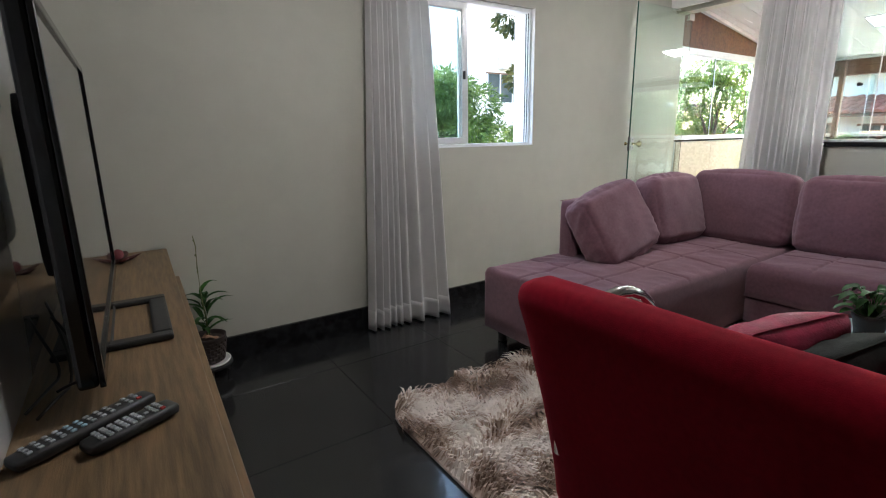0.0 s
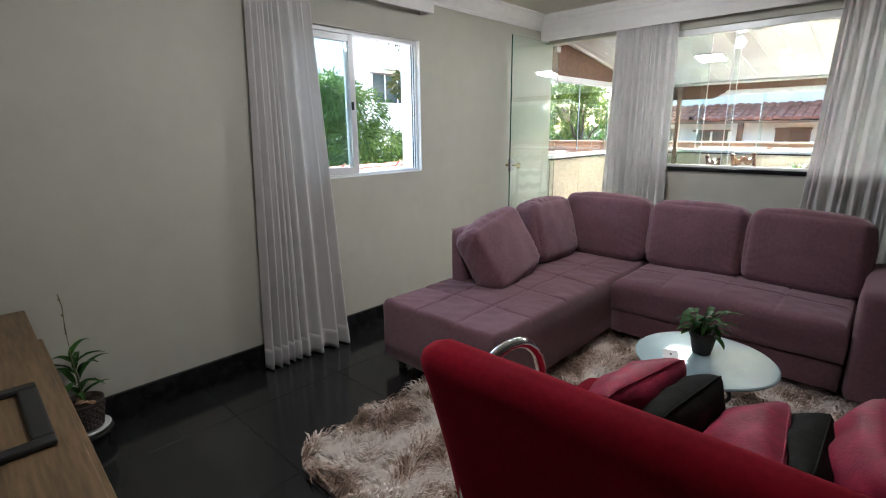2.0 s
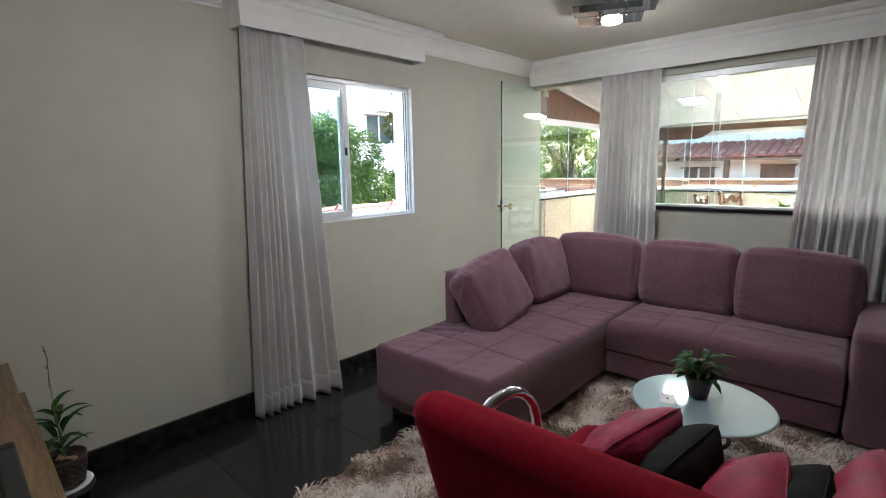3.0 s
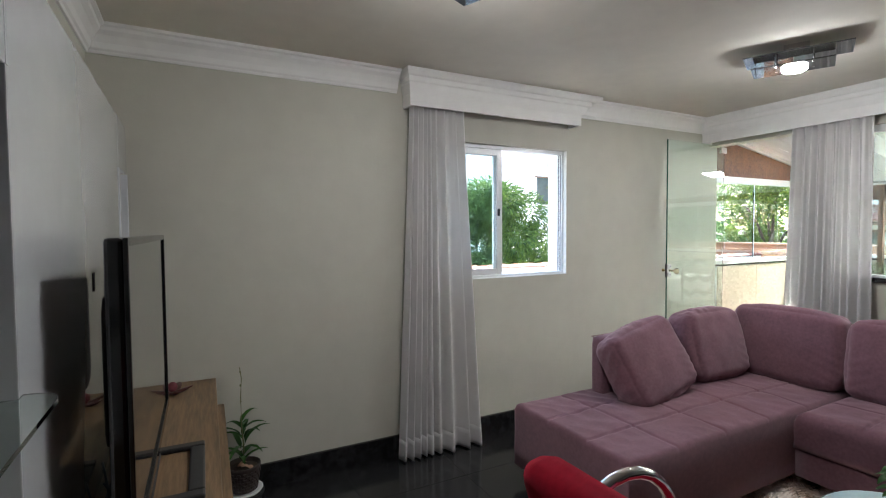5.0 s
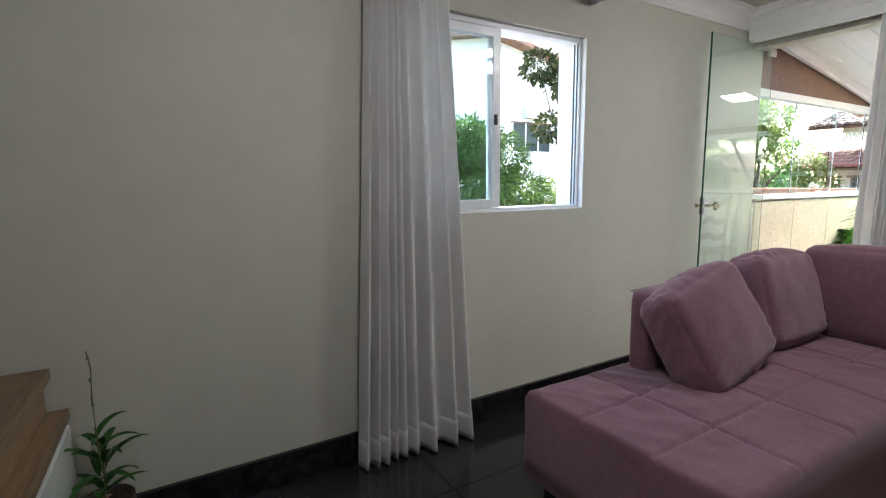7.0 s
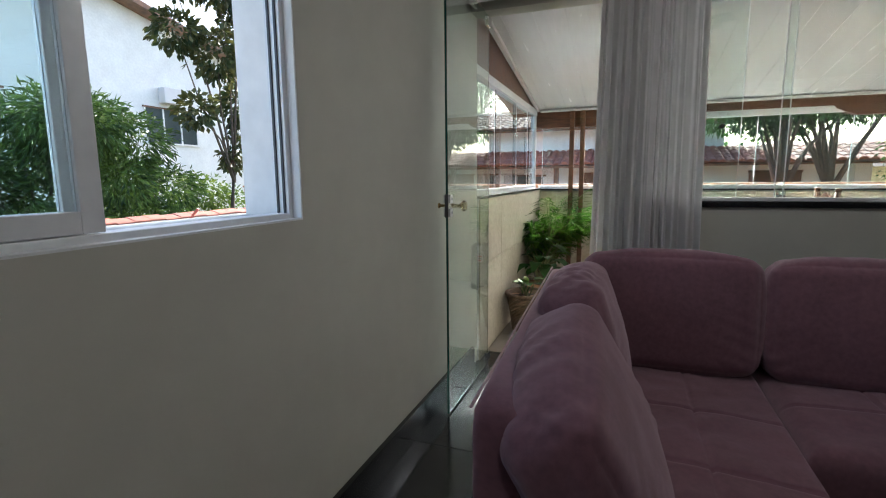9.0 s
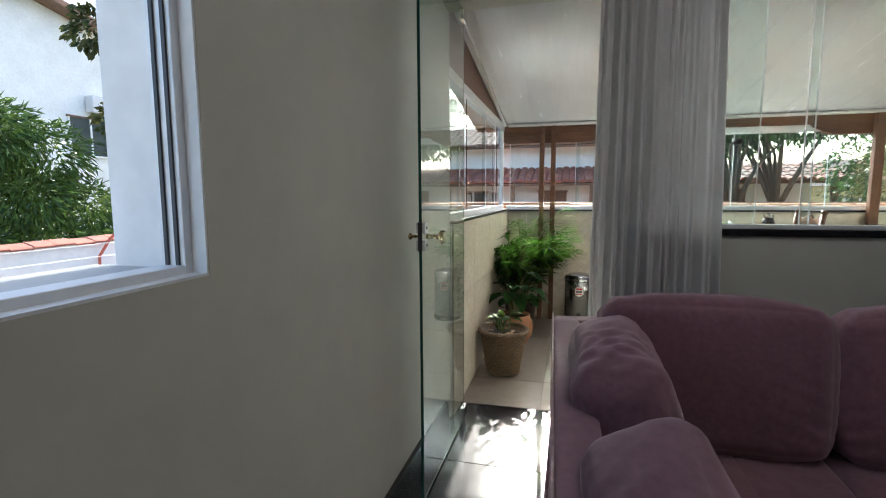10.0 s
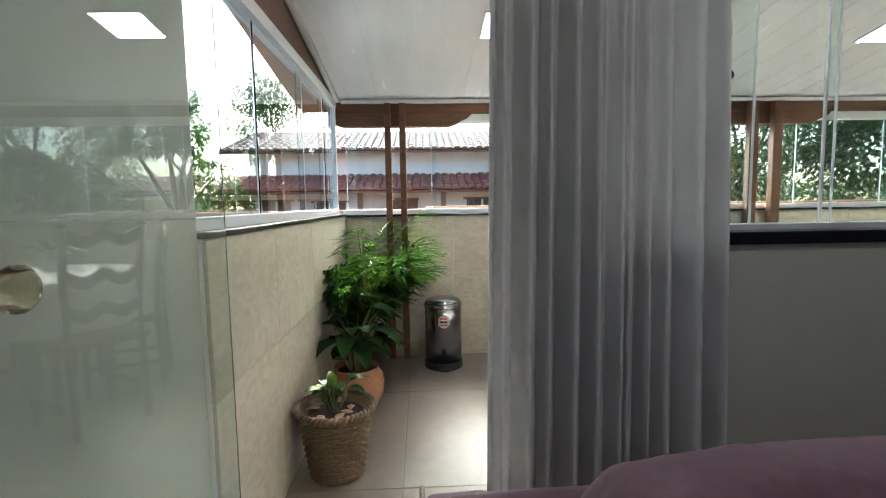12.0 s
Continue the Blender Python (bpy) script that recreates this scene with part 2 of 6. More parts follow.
# ---- the room ----
XW, XE, YS = -2.85, 1.62, -7.6      # inner faces: TV wall, veranda wall, unseen back wall
CEIL = 2.33
WIN = (-1.12, 0.0, 1.06, 1.955)     # window opening in the window wall
DOORY, BW = (-0.78, 0.0, -0.05, 2.10), (-3.02, -0.98, 1.045, 2.07)

setting("wall_north", wall_bm("y", 0.0, 0.2, XW - 0.15, 1.74, -0.05, 2.6, [WIN]), M_WALL, "cream painted plaster wall with a sliding window")
setting("wall_east", wall_bm("x", XE, 1.74, YS, 0.0, -0.05, 2.6, [DOORY, BW]), M_WALL, "cream painted wall with a doorway and window to the veranda")
setting("wall_west", wall_bm("x", XW - 0.15, XW, YS, 0.0, -0.05, 2.6), M_WALL, "cream painted plaster wall behind the television unit")
# added behind the camera, set far back so less light bounces in
setting("wall_south", wall_bm("y", YS - 0.15, YS, XW - 0.15, 1.74, -0.05, 2.6), M_WALL, "unseen plain cream wall added to close the living room")
setting("ceiling", box_bm(XW, XE, YS, 0.0, CEIL, CEIL + 0.15), M_CEIL, "beige painted flat ceiling")
setting("floor", box_bm(XW - 0.1, 1.93, YS - 0.1, 0.1, -0.12, -0.002), M_JOINT, "polished black tiled floor with thin joints")

bm = bmesh.new()
box(bm, XW, -0.0 + 1.62, -0.02, 0.0, 0.0, 0.135, bevel=0.002)
setting("baseboard_north", bm, M_BASE, "polished black granite skirting board")
setting("baseboard_west", box_bm(XW, XW + 0.02, YS, -0.02, 0.0, 0.135, bevel=0.002), M_BASE, "polished black granite skirting board")
setting("baseboard_east", box_bm(XE - 0.02, XE, YS, -0.79, 0.0, 0.135, bevel=0.002), M_BASE, "polished black granite skirting board")

CROWN = [(0, 0), (0.010, 0), (0.014, 0.012), (0.022, 0.02), (0.030, 0.045), (0.048, 0.075), (0.066, 0.092), (0.070, 0.105), (0.085, 0.110), (0.085, 0.124), (0, 0.124)]
bm = bmesh.new()
zb = CEIL - 0.124
extrude_profile(bm, CROWN, (XW, 0, zb), (-1.33, 0, zb), (0, -1, 0))
extrude_profile(bm, CROWN, (0.08, 0, zb), (1.52, 0, zb), (0, -1, 0))
setting("trim_north", bm, M_PLASTER, "white plaster crown moulding under the ceiling")
bm = bmesh.new()
extrude_profile(bm, CROWN, (XW, YS, zb), (XW, 0, zb), (1, 0, 0))
setting("trim_west", bm, M_PLASTER, "white plaster crown moulding under the ceiling")


def pelmet(name, a, b, inward, depth, z0, flare0, flare1):
    """A plaster curtain box: a stepped crown that returns round both ends, hollow underneath."""
    a, b, inward = Vector(a), Vector(b), Vector(inward)
    ob = thing(name, "white plaster curtain pelmet with stepped moulding under the ceiling", "pelmet", kind="structure")
    along = (b - a).normalized()
    steps = [(0.0, 0.0), (0.0, 0.07), (0.08, 0.08), (0.22, 0.10), (0.30, 0.13), (0.48, 0.138), (0.48, 0.165), (0.75, 0.172), (1.0, 0.192), (1.0, CEIL - 0.001 - z0)]
    bm = bmesh.new()

    def ring(outset, e0, e1, z, back=0.001):
        return [bm.verts.new(p + Vector((0, 0, z))) for p in (a - along * e0 + inward * back, a - along * e0 + inward * (depth + outset),
                                                              b + along * e1 + inward * (depth + outset), b + along * e1 + inward * back)]
    rings = [ring(-0.018, -0.018, -0.018, z0 + 0.10), ring(-0.018, -0.018, -0.018, z0)] + [ring(0.04 * f, flare0 * f, flare1 * f, z0 + z) for f, z in steps]
    for p, q in zip(rings, rings[1:]):
        for k in range(3):
            bm.faces.new((p[k], p[k + 1], q[k + 1], q[k]))
    bm.faces.new(rings[0])
    bm.faces.new(rings[-1])
    part("crown", bm, M_PLASTER, ob)
    return ob


pelmet("pelmet", (-1.29, 0, 0), (0.03, 0, 0), (0, -1, 0), 0.115, 2.118, 0.03, 0.17)
pelmet("pelmet", (XE, -4.6, 0), (XE, -0.02, 0), (-1, 0, 0), 0.11, 2.115, 0.015, 0.015)

# sliding window: frame, two sashes drawn to one side, reveal in white paint
win = thing("window_1", "white aluminium sliding window with one half open", "window", kind="structure")
x0, x1, z0, z1 = WIN
for nm, c in (("jamb", (x0, x0 + 0.03, 0.03, 0.08, z0, z1)), ("jamb", (x1 - 0.022, x1, 0.03, 0.08, z0, z1)),
              ("head", (x0 + 0.03, x1 - 0.022, 0.03, 0.08, z1 - 0.025, z1)), ("sill_track", (x0 + 0.03, x1 - 0.022, 0.03, 0.08, z0, z0 + 0.02))):
    part(nm, box_bm(*c, bevel=0.002), M_ALU, win)
for yy in (0.040, 0.062):
    part("rail", box_bm(x1 - 0.026, x1 - 0.0225, yy, yy + 0.007, z0 + 0.02, z1 - 0.025), M_ALUDARK, win)
part("window_sill", box_bm(x0 - 0.02, x1, 0.08, 0.26, z0 - 0.03, z0 + 0.012, bevel=0.003), surface("grey sill stone", (0.30, 0.32, 0.33), 0.35, vary=0.12, grain=60, coarse=6, bump=0.1), win, "grey stone sill")
for k, (xa, xb, yy) in enumerate(((x0 + 0.03, -0.545, 0.033), (x0 + 0.06, -0.56, 0.056))):
    s = part("sash", box_bm(xa, xa + 0.04, yy, yy + 0.020, z0 + 0.022, z1 - 0.027, bevel=0.002), M_ALU, win)
    part("stile", box_bm(xb - 0.042, xb, yy, yy + 0.020, z0 + 0.022, z1 - 0.027, bevel=0.002), M_ALU, s)
    part("rail", box_bm(xa + 0.04, xb - 0.042, yy, yy + 0.020, z0 + 0.022, z0 + 0.062, bevel=0.002), M_ALU, s)
    part("rail", box_bm(xa + 0.04, xb - 0.042, yy, yy + 0.020, z1 - 0.067, z1 - 0.027, bevel=0.002), M_ALU, s)
    g = part("pane", box_bm(xa + 0.04, xb - 0.042, yy + 0.008, yy + 0.012, z0 + 0.062, z1 - 0.067), M_GLASSBLUE, s)
    g.visible_shadow = False
part("latch", box_bm(-0.585, -0.572, 0.018, 0.033, 1.48, 1.53, bevel=0.003), M_BLACKMATT, win)

for nm, c in (("reveal", (x1 - 0.006, x1, 0.08, 0.20, z0 + 0.012, z1)), ("reveal", (x0, x0 + 0.006, 0.08, 0.20, z0 + 0.012, z1)), ("reveal", (x0 + 0.006, x1 - 0.006, 0.08, 0.20, z1 - 0.006, z1)),
              ("reveal", (x1 - 0.005, x1, 0.001, 0.03, z0, z1)), ("reveal", (x0 + 0.006, x1 - 0.005, 0.001, 0.03, z0, z0 + 0.005))):
    part(nm, box_bm(*c), M_ALU if c[5] < z0 + 0.01 else M_WHITE, win, "white painted reveal")


# ---- curtains ----
def curtain(label, top0, top1, bot0, bot1, z0, z1, folds, depth, seed, hem=0.12):
    """A pleated curtain between two top points and two bottom points, with a doubled hem."""
    rnd = random.Random(seed)
    ob = thing("curtain", label, "curtain", group="living room curtains")
    t0, t1, b0, b1 = (Vector((*p, 0)) for p in (top0, top1, bot0, bot1))
    along = (t1 - t0).normalized()
    side = Vector((-along.y, along.x, 0))
    nu, nv = folds * 14, 30
    widths = [rnd.uniform(0.4, 1.7) for _ in range(folds)]
    edge = [sum(widths[:k]) / sum(widths) for k in range(folds + 1)]
    amp = [rnd.uniform(0.35, 1.2) for _ in range(folds)]
    bend = [rnd.uniform(-0.35, 0.35) for _ in range(folds)]
    slide = [rnd.uniform(-0.012, 0.012) for _ in range(folds + 1)]

    def point(u, v):
        """u runs along the cloth, v from the rail to the hem; folds differ in width and depth and deepen downwards."""
        k = max(0, min(folds - 1, sum(1 for e in edge[1:-1] if e <= u)))
        f = (u - edge[k]) / (edge[k + 1] - edge[k])
        base = (t0.lerp(t1, u)).lerp(b0.lerp(b1, u), v ** 1.15)
        g = min(1.0, max(0.0, f + bend[k] * f * (1 - f)))
        w = math.cos(2 * math.pi * g)
        grow = 0.5 + 0.7 * min(1.0, v * 1.6)
        ripple = 0.22 * math.cos(6 * math.pi * g + 5 * bend[k] + 1.5 * v) * (1 - 0.5 * v)
        near = 0.5 + 0.5 * math.cos(2 * math.pi * f)
        a = amp[k] * (1 - near) + near * 0.75
        d = depth * grow * (a * w + ripple * (1 - near))
        d += 0.006 * v * noise.noise(Vector((u * 9, v * 3, seed)))
        sway = along * (slide[k] * (1 - f) + slide[k + 1] * f) * v * math.sin(math.pi * u)
        z = z1 + (z0 - z1) * v
        return base + side * d + sway + Vector((0, 0, z))

    def sheet(v0, v1, off, n):
        bm = bmesh.new()
        for s in (0, 1):
            g = []
            for j in range(n + 1):
                v = v0 + (v1 - v0) * j / n
                g.append([bm.verts.new(point(i / nu, v) + side * (off + 0.0025 * s)) for i in range(nu + 1)])
            for j in range(n):
                for i in range(nu):
                    bm.faces.new((g[j][i], g[j][i + 1], g[j + 1][i + 1], g[j + 1][i]))
            if s == 0:
                first = g
            else:
                for j in range(n):
                    for i in (0, nu):
                        bm.faces.new((first[j][i], first[j + 1][i], g[j + 1][i], g[j][i]))
                for i in range(nu):
                    for j in (0, n):
                        bm.faces.new((first[j][i], first[j][i + 1], g[j][i + 1], g[j][i]))
        return bm

    part("drape", sheet(0, 1, 0, nv), M_CURTAIN, ob, smooth=True)
    hv = 1 - hem / (z1 - z0)
    part("hem", sheet(hv, 1, -0.0035, 4), M_CURTAIN, ob, "doubled hem", smooth=True)
    return ob


curtain("pale grey pleated curtain hanging beside the sliding window", (-1.264, -0.064), (-0.895, -0.064), (-1.362, -0.090), (-0.775, -0.090), 0.010, 2.24, 9, 0.040, 4)
curtain("pale grey pleated curtain between doorway and veranda window", (1.548, -1.205), (1.548, -0.722), (1.526, -1.235), (1.526, -0.688), 0.012, 2.26, 11, 0.036, 6)
curtain("pale grey pleated curtain at the end of the veranda window", (1.552, -3.05), (1.552, -2.17), (1.53, -3.1), (1.53, -2.08), 0.012, 2.26, 16, 0.034, 8)


# ---- corner sofa ----
def tufted(bm, x0, x1, y0, y1, z0, z1, gx, gy, r=0.04, groove=0.014, puff=0.02, seed=0.0, step=0.022):
    """A padded seat: rounded edges, sewn grooves at the given x and y, soft hollows and creases."""
    nx, ny = max(6, int((x1 - x0) / step)), max(6, int((y1 - y0) / step))
    grid = []
    for i in range(nx + 1):
        row = []
        for j in range(ny + 1):
            x, y = x0 + (x1 - x0) * i / nx, y0 + (y1 - y0) * j / ny
            d = min(x - x0, x1 - x, y - y0, y1 - y)
            z = z1
            if d < r:
                z = z1 - r + math.sqrt(max(0, r * r - (r - d) ** 2))
            gxv = max([math.exp(-((x - g) / 0.0055) ** 2) for g in gx] + [0])
            gyv = max([math.exp(-((y - g) / 0.0055) ** 2) for g in gy] + [0])
            k = min(1, d / r)
            z -= groove * k * max(gxv, gyv) + 0.012 * k * gxv * gyv
            z += puff * math.sin(math.pi * i / nx) * math.sin(math.pi * j / ny)
            q = Vector((x, y, seed))
            z += 0.0035 * k * (0.5 - abs(noise.noise(Vector((x * 9 + y * 4, y * 3 - x * 2, seed + 4))))) * (1 + 2 * max(0, noise.noise(q * 2.2)))
            z += 0.007 * k * noise.noise(q * 4.5) + 0.004 * k * noise.noise(q * 13)
            row.append(bm.verts.new((x, y, z)))
        grid.append(row)
    for i in range(nx):
        for j in range(ny):
            bm.faces.new((grid[i][j], grid[i + 1][j], grid[i + 1][j + 1], grid[i][j + 1]))
    rim = [grid[i][0] for i in range(nx + 1)] + [grid[nx][j] for j in range(1, ny + 1)] + [grid[i][ny] for i in range(nx - 1, -1, -1)] + [grid[0][j] for j in range(ny - 1, 0, -1)]
    prev = rim
    for s in (0.35, 0.7, 1.0):
        cur = []
        for v in rim:
            z = v.co.z + (z0 - v.co.z) * s
            n = 0.006 * noise.noise(Vector((v.co.x * 5, v.co.y * 5, s * 2 + seed)))
            cx, cy = v.co.x - (x0 + x1) / 2, v.co.y - (y0 + y1) / 2
            f = 1 + (n if s < 1 else 0)
            cur.append(bm.verts.new(((x0 + x1) / 2 + cx * f, (y0 + y1) / 2 + cy * f, z)))
        for k in range(len(rim)):
            k2 = (k + 1) % len(rim)
            bm.faces.new((prev[k], prev[k2], cur[k2], cur[k]))
        prev = cur
    bm.faces.new(prev)


sofa = thing("corner_sofa", "mauve suede corner sofa with tufted chaise on a shaggy rug", "sofa", at=(0.1, -1.6, 0))
INV = sofa.matrix_world.inverted()


def sofa_part(name, bm, label="", mat=None, smooth=True, parent=None):
    bmesh.ops.transform(bm, matrix=INV, verts=bm.verts[:])
    return part(name, bm, mat or M_SUEDE, parent or sofa, label, smooth)


bm = bmesh.new()
tufted(bm, -0.875, 0.98, -1.355, -0.562, 0.085, 0.425, [-0.56, -0.22, 0.13, 0.48], [-1.10, -0.83], r=0.026, seed=1.0, groove=0.010, step=0.0075)
sofa_part("chaise_seat", bm, "tufted chaise seat with sewn squares")
bm = bmesh.new()
tufted(bm, 0.33, 0.99, -2.53, -1.362, 0.235, 0.43, [0.62], [-2.22, -1.94, -1.65], r=0.055, groove=0.010, puff=0.022, seed=7.0, step=0.0085)
sofa_part("seat_pad", bm, "sewn seat pad")
bm = bmesh.new()
soft_box(bm, 0.63, 1.165, 0.155, r=0.012, bulge=0.02, wrinkle=0.003, seg=10, m=pose(0.66, -1.944, 0.156))
sofa_part("base", bm)
bm = bmesh.new()
soft_box(bm, 1.465, 0.10, 0.715, r=0.022, bulge=0.02, wrinkle=0.003, seg=12, m=pose(0.377, -0.632, 0.40, 0, 0, 1.9))
sofa_part("back_frame", bm, "low back panel with worn piping")
bm = bmesh.new()
soft_box(bm, 0.10, 1.97, 0.715, r=0.022, bulge=0.02, wrinkle=0.003, seg=14, m=pose(1.06, -1.545, 0.40))
sofa_part("back_frame", bm, "low back panel with worn piping")
bm = bmesh.new()
soft_box(bm, 0.77, 0.285, 0.555, r=0.035, bulge=0.05, wrinkle=0.006, seg=14, seed=4, m=pose(0.72, -2.682, 0.325))
sofa_part("armrest", bm)
M_PIPING = surface("worn piping", (0.38, 0.27, 0.27), 0.8, vary=0.3, grain=200, coarse=40, bump=0.2)
for pts in ([(-0.350, -0.610, 0.752), (0.4, -0.583, 0.757), (1.105, -0.560, 0.757), (1.108, -0.560, 0.4), (1.108, -0.560, 0.08)],):
    bm = bmesh.new()
    tube(bm, pts, 0.0035, 6)
    sofa_part("piping", bm, mat=M_PIPING)
for fx, fy in ((-0.8, -1.28), (-0.8, -0.63), (0.4, -2.74), (1.04, -2.74), (1.04, -0.63), (0.42, -1.42)):
    bm = bmesh.new()
    lathe(bm, [(0.022, 0.0), (0.025, 0.004), (0.030, 0.092)], 12, (fx, fy, 0.0))
    sofa_part("foot", bm, mat=M_BLACKMATT)


def gather(bm, m, w, h, seed, amount):
    """Gathered creases across the boxed edge of a cushion, rounded corners and a seam line."""
    inv, rot = m.inverted(), m.to_3x3()
    for v in bm.verts:
        p = inv @ v.co
        cx, cz = abs(p.x) / (w / 2), abs(p.z) / (h / 2)
        k = max(0.0, min(1.0, (max(cx, cz) - 0.84) / 0.14))
        u = p.x if cz > cx else p.z
        u += 0.03 * noise.noise(Vector((p.x * 7, p.y * 6, p.z * 7 + seed)))
        ridge = abs(noise.noise(Vector((u * 12 + p.y * 7, p.y * 3.5, seed)))) + 0.6 * abs(noise.noise(Vector((u * 29 - p.y * 14, p.y * 8, seed + 9))))
        k *= max(0.15, 0.6 + 1.3 * noise.noise(Vector((p.x * 4, p.y * 4, p.z * 4 + seed + 3))))
        out = Vector((p.x / w, 0, p.z / h)).normalized() if k else Vector((0, 0, 0))
        shrink = 0.05 * min(1.1, cx * cz) ** 3
        move = out * (k * amount * (0.28 - ridge)) - Vector((p.x, 0, p.z)) * shrink
        v.co += rot @ move


# back cushions: two along the window side, three along the veranda side
for k, (w, h, t, m, wr) in enumerate((
        (0.52, 0.43, 0.19, pose(-0.125, -0.815, 0.612, -27, -12, 4), 0.006),
        (0.52, 0.43, 0.19, pose(0.515, -0.765, 0.640, -16, 1, 0), 0.006),
        (0.645, 0.455, 0.170, pose(0.895, -1.035, 0.645, -7, 0, -90), 0.005),
        (0.585, 0.450, 0.170, pose(0.895, -1.660, 0.643, -7, 0, -90), 0.005),
        (0.585, 0.450, 0.170, pose(0.890, -2.250, 0.643, -7, 1.5, -90), 0.005))):
    bm = bmesh.new()
    soft_box(bm, w, t, h, r=0.055 if k < 2 else 0.052, bulge=0.26 if k < 2 else 0.22, wrinkle=wr, seg=40, seed=k * 3.7, m=m, scale=5.0)
    gather(bm, m, w, h, k * 5.3, 0.016 if k < 2 else 0.008)
    for v in bm.verts:      # gathered creases at the lower corners
        loc = m.inverted() @ v.co
        cx, cz = abs(loc.x) / (w / 2), loc.z / (h / 2)
        if cx > 0.35 and cz < 0.5:
            v.co += m.to_3x3() @ Vector((0, (0.0025 if k < 2 else 0.002) * math.sin((loc.x * (1 if loc.x > 0 else -1) + loc.z * 2.2) * 55) * min(1, (cx - 0.35) * 2) * min(1, 0.5 - cz), 0))
    sofa_part("back_cushion", bm)

# ---- red armchair ----
red = thing("red_settee", "red velour settee with bent chrome arms, back to the television", "settee", at=(-1.4, -2.4, 0))
RINV = red.matrix_world.inverted()


def red_part(name, bm, mat=None, label="", smooth=True):
    bmesh.ops.transform(bm, matrix=RINV, verts=bm.verts[:])
    return part(name, bm, mat or M_RED, red, label, smooth)


bm = bmesh.new()
mb = pose(-1.557, -2.40, 0.43, 0, -8, 0)
soft_box(bm, 0.15, 1.47, 0.70, r=0.065, bulge=0.06, wrinkle=0.003, seg=20, seed=2, m=mb)
for v in bm.verts:      # back flares outwards in a curve towards its top
    k = max(0, min(1, (v.co.z - 0.20) / 0.57))
    v.co.y = -2.40 + (v.co.y + 2.40) * (0.885 + 0.115 * k ** 1.5)
    v.co.x -= 0.022 * k ** 3
red_part("backrest", bm)
bm = bmesh.new()
soft_box(bm, 0.58, 1.16, 0.17, r=0.06, bulge=0.16, wrinkle=0.004, seg=16, seed=5, m=pose(-1.16, -2.40, 0.355))
red_part("seat", bm)
bm = bmesh.new()
box(bm, -1.44, -0.90, -2.94, -1.86, 0.215, 0.275, bevel=0.015)
red_part("seat_frame", bm, M_BLACKMATT, smooth=False)
for yy in (-1.80, -3.0):
    bm = bmesh.new()
    pts = [(-1.60, yy, 0.30), (-1.60, yy, 0.45)]
    for k in range(13):
        a = math.pi * (1 - k / 12)
        pts.append((-1.40 + 0.20 * math.cos(a), yy, 0.52 + 0.19 * math.sin(a)))
    pts += [(-1.17, yy, 0.40), (-1.10, yy, 0.22), (-1.03, yy, 0.06), (-1.05, yy, 0.018), (-1.14, yy, 0.016), (-1.34, yy, 0.016), (-1.46, yy, 0.018)]
    tube(bm, pts, 0.018, 12)
    red_part("arm_tube", bm, M_CHROME, "bent chrome tube")
    for k, zz in ((0, 0.245), (1, 0.245)):
        bm = bmesh.new()
        xx = -1.36 + 0.30 * k
        tube(bm, [(xx, yy, 0.02 if k == 0 else 0.24), (xx, yy + (0.10 if yy < -2 else -0.10) * (k > 0), 0.24)], 0.011, 8)
        red_part("stay", bm, M_CHROME)

M_PINK = surface("crimson jacquard", (0.30, 0.016, 0.052), 0.55, vary=0.35, grain=34, coarse=12, bump=0.3, bump_scale=160, spec=0.3, sheen=0.35, sheen_tint=(1.0, 0.35, 0.5))
M_BLACKCLOTH = surface("black taffeta", (0.016, 0.017, 0.015), 0.8, vary=0.3, grain=40, bump=0.3, bump_scale=200, spec=0.2)


def pillow(label, mat, w, m, seed):
    """A square scatter cushion with pulled-out corners and a seam."""
    ob = thing("scatter_cushion", label, "cushion", group="cushions on the settee", at=m)
    bm = bmesh.new()
    n, t = 22, 0.098
    for s in (1, -1):
        g = []
        for i in range(n + 1):
            row = []
            for j in range(n + 1):
                u, v = 2 * i / n - 1, 2 * j / n - 1
                c = 1 - 0.05 * (1 - abs(u) ** 2) * (abs(v) ** 3) - 0.11 * (u * v) ** 4
                c2 = 1 - 0.05 * (1 - abs(v) ** 2) * (abs(u) ** 3) - 0.11 * (u * v) ** 4
                h = t * ((1 - u * u) * (1 - v * v)) ** 0.53
                h += 0.006 * abs(noise.noise(Vector((u * 5 + seed, v * 2.2 + u * 3, s)))) * (1 - u * u) * (1 - v * v)
                h *= 1 + 0.22 * noise.noise(Vector((u * 2.6 + seed, v * 2.6, s)))
                row.append(bm.verts.new((u * w / 2 * c2, s * h, v * w / 2 * c)))
            g.append(row)
        for i in range(n):
            for j in range(n):
                bm.faces.new((g[i][j], g[i + 1][j], g[i + 1][j + 1], g[i][j + 1]))
    bmesh.ops.remove_doubles(bm, verts=bm.verts[:], dist=1e-4)
    part("cover", bm, mat, ob, smooth=True)
    bm = bmesh.new()
    pts = []
    for a, b in (((-1, -1), (1, -1)), ((1, -1), (1, 1)), ((1, 1), (-1, 1)), ((-1, 1), (-1, -1))):
        for k in range(8):
            u, v = a[0] + (b[0] - a[0]) * k / 8, a[1] + (b[1] - a[1]) * k / 8
            pts.append((u * w / 2 * (1 - 0.05 * (1 - v * v) * abs(u) ** 3 - 0.11 * (u * v) ** 4), 0, v * w / 2 * (1 - 0.05 * (1 - u * u) * abs(v) ** 3 - 0.11 * (u * v) ** 4)))
    tube(bm, pts, 0.0022, 6, closed=True)
    part("seam", bm, mat, ob)
    return ob


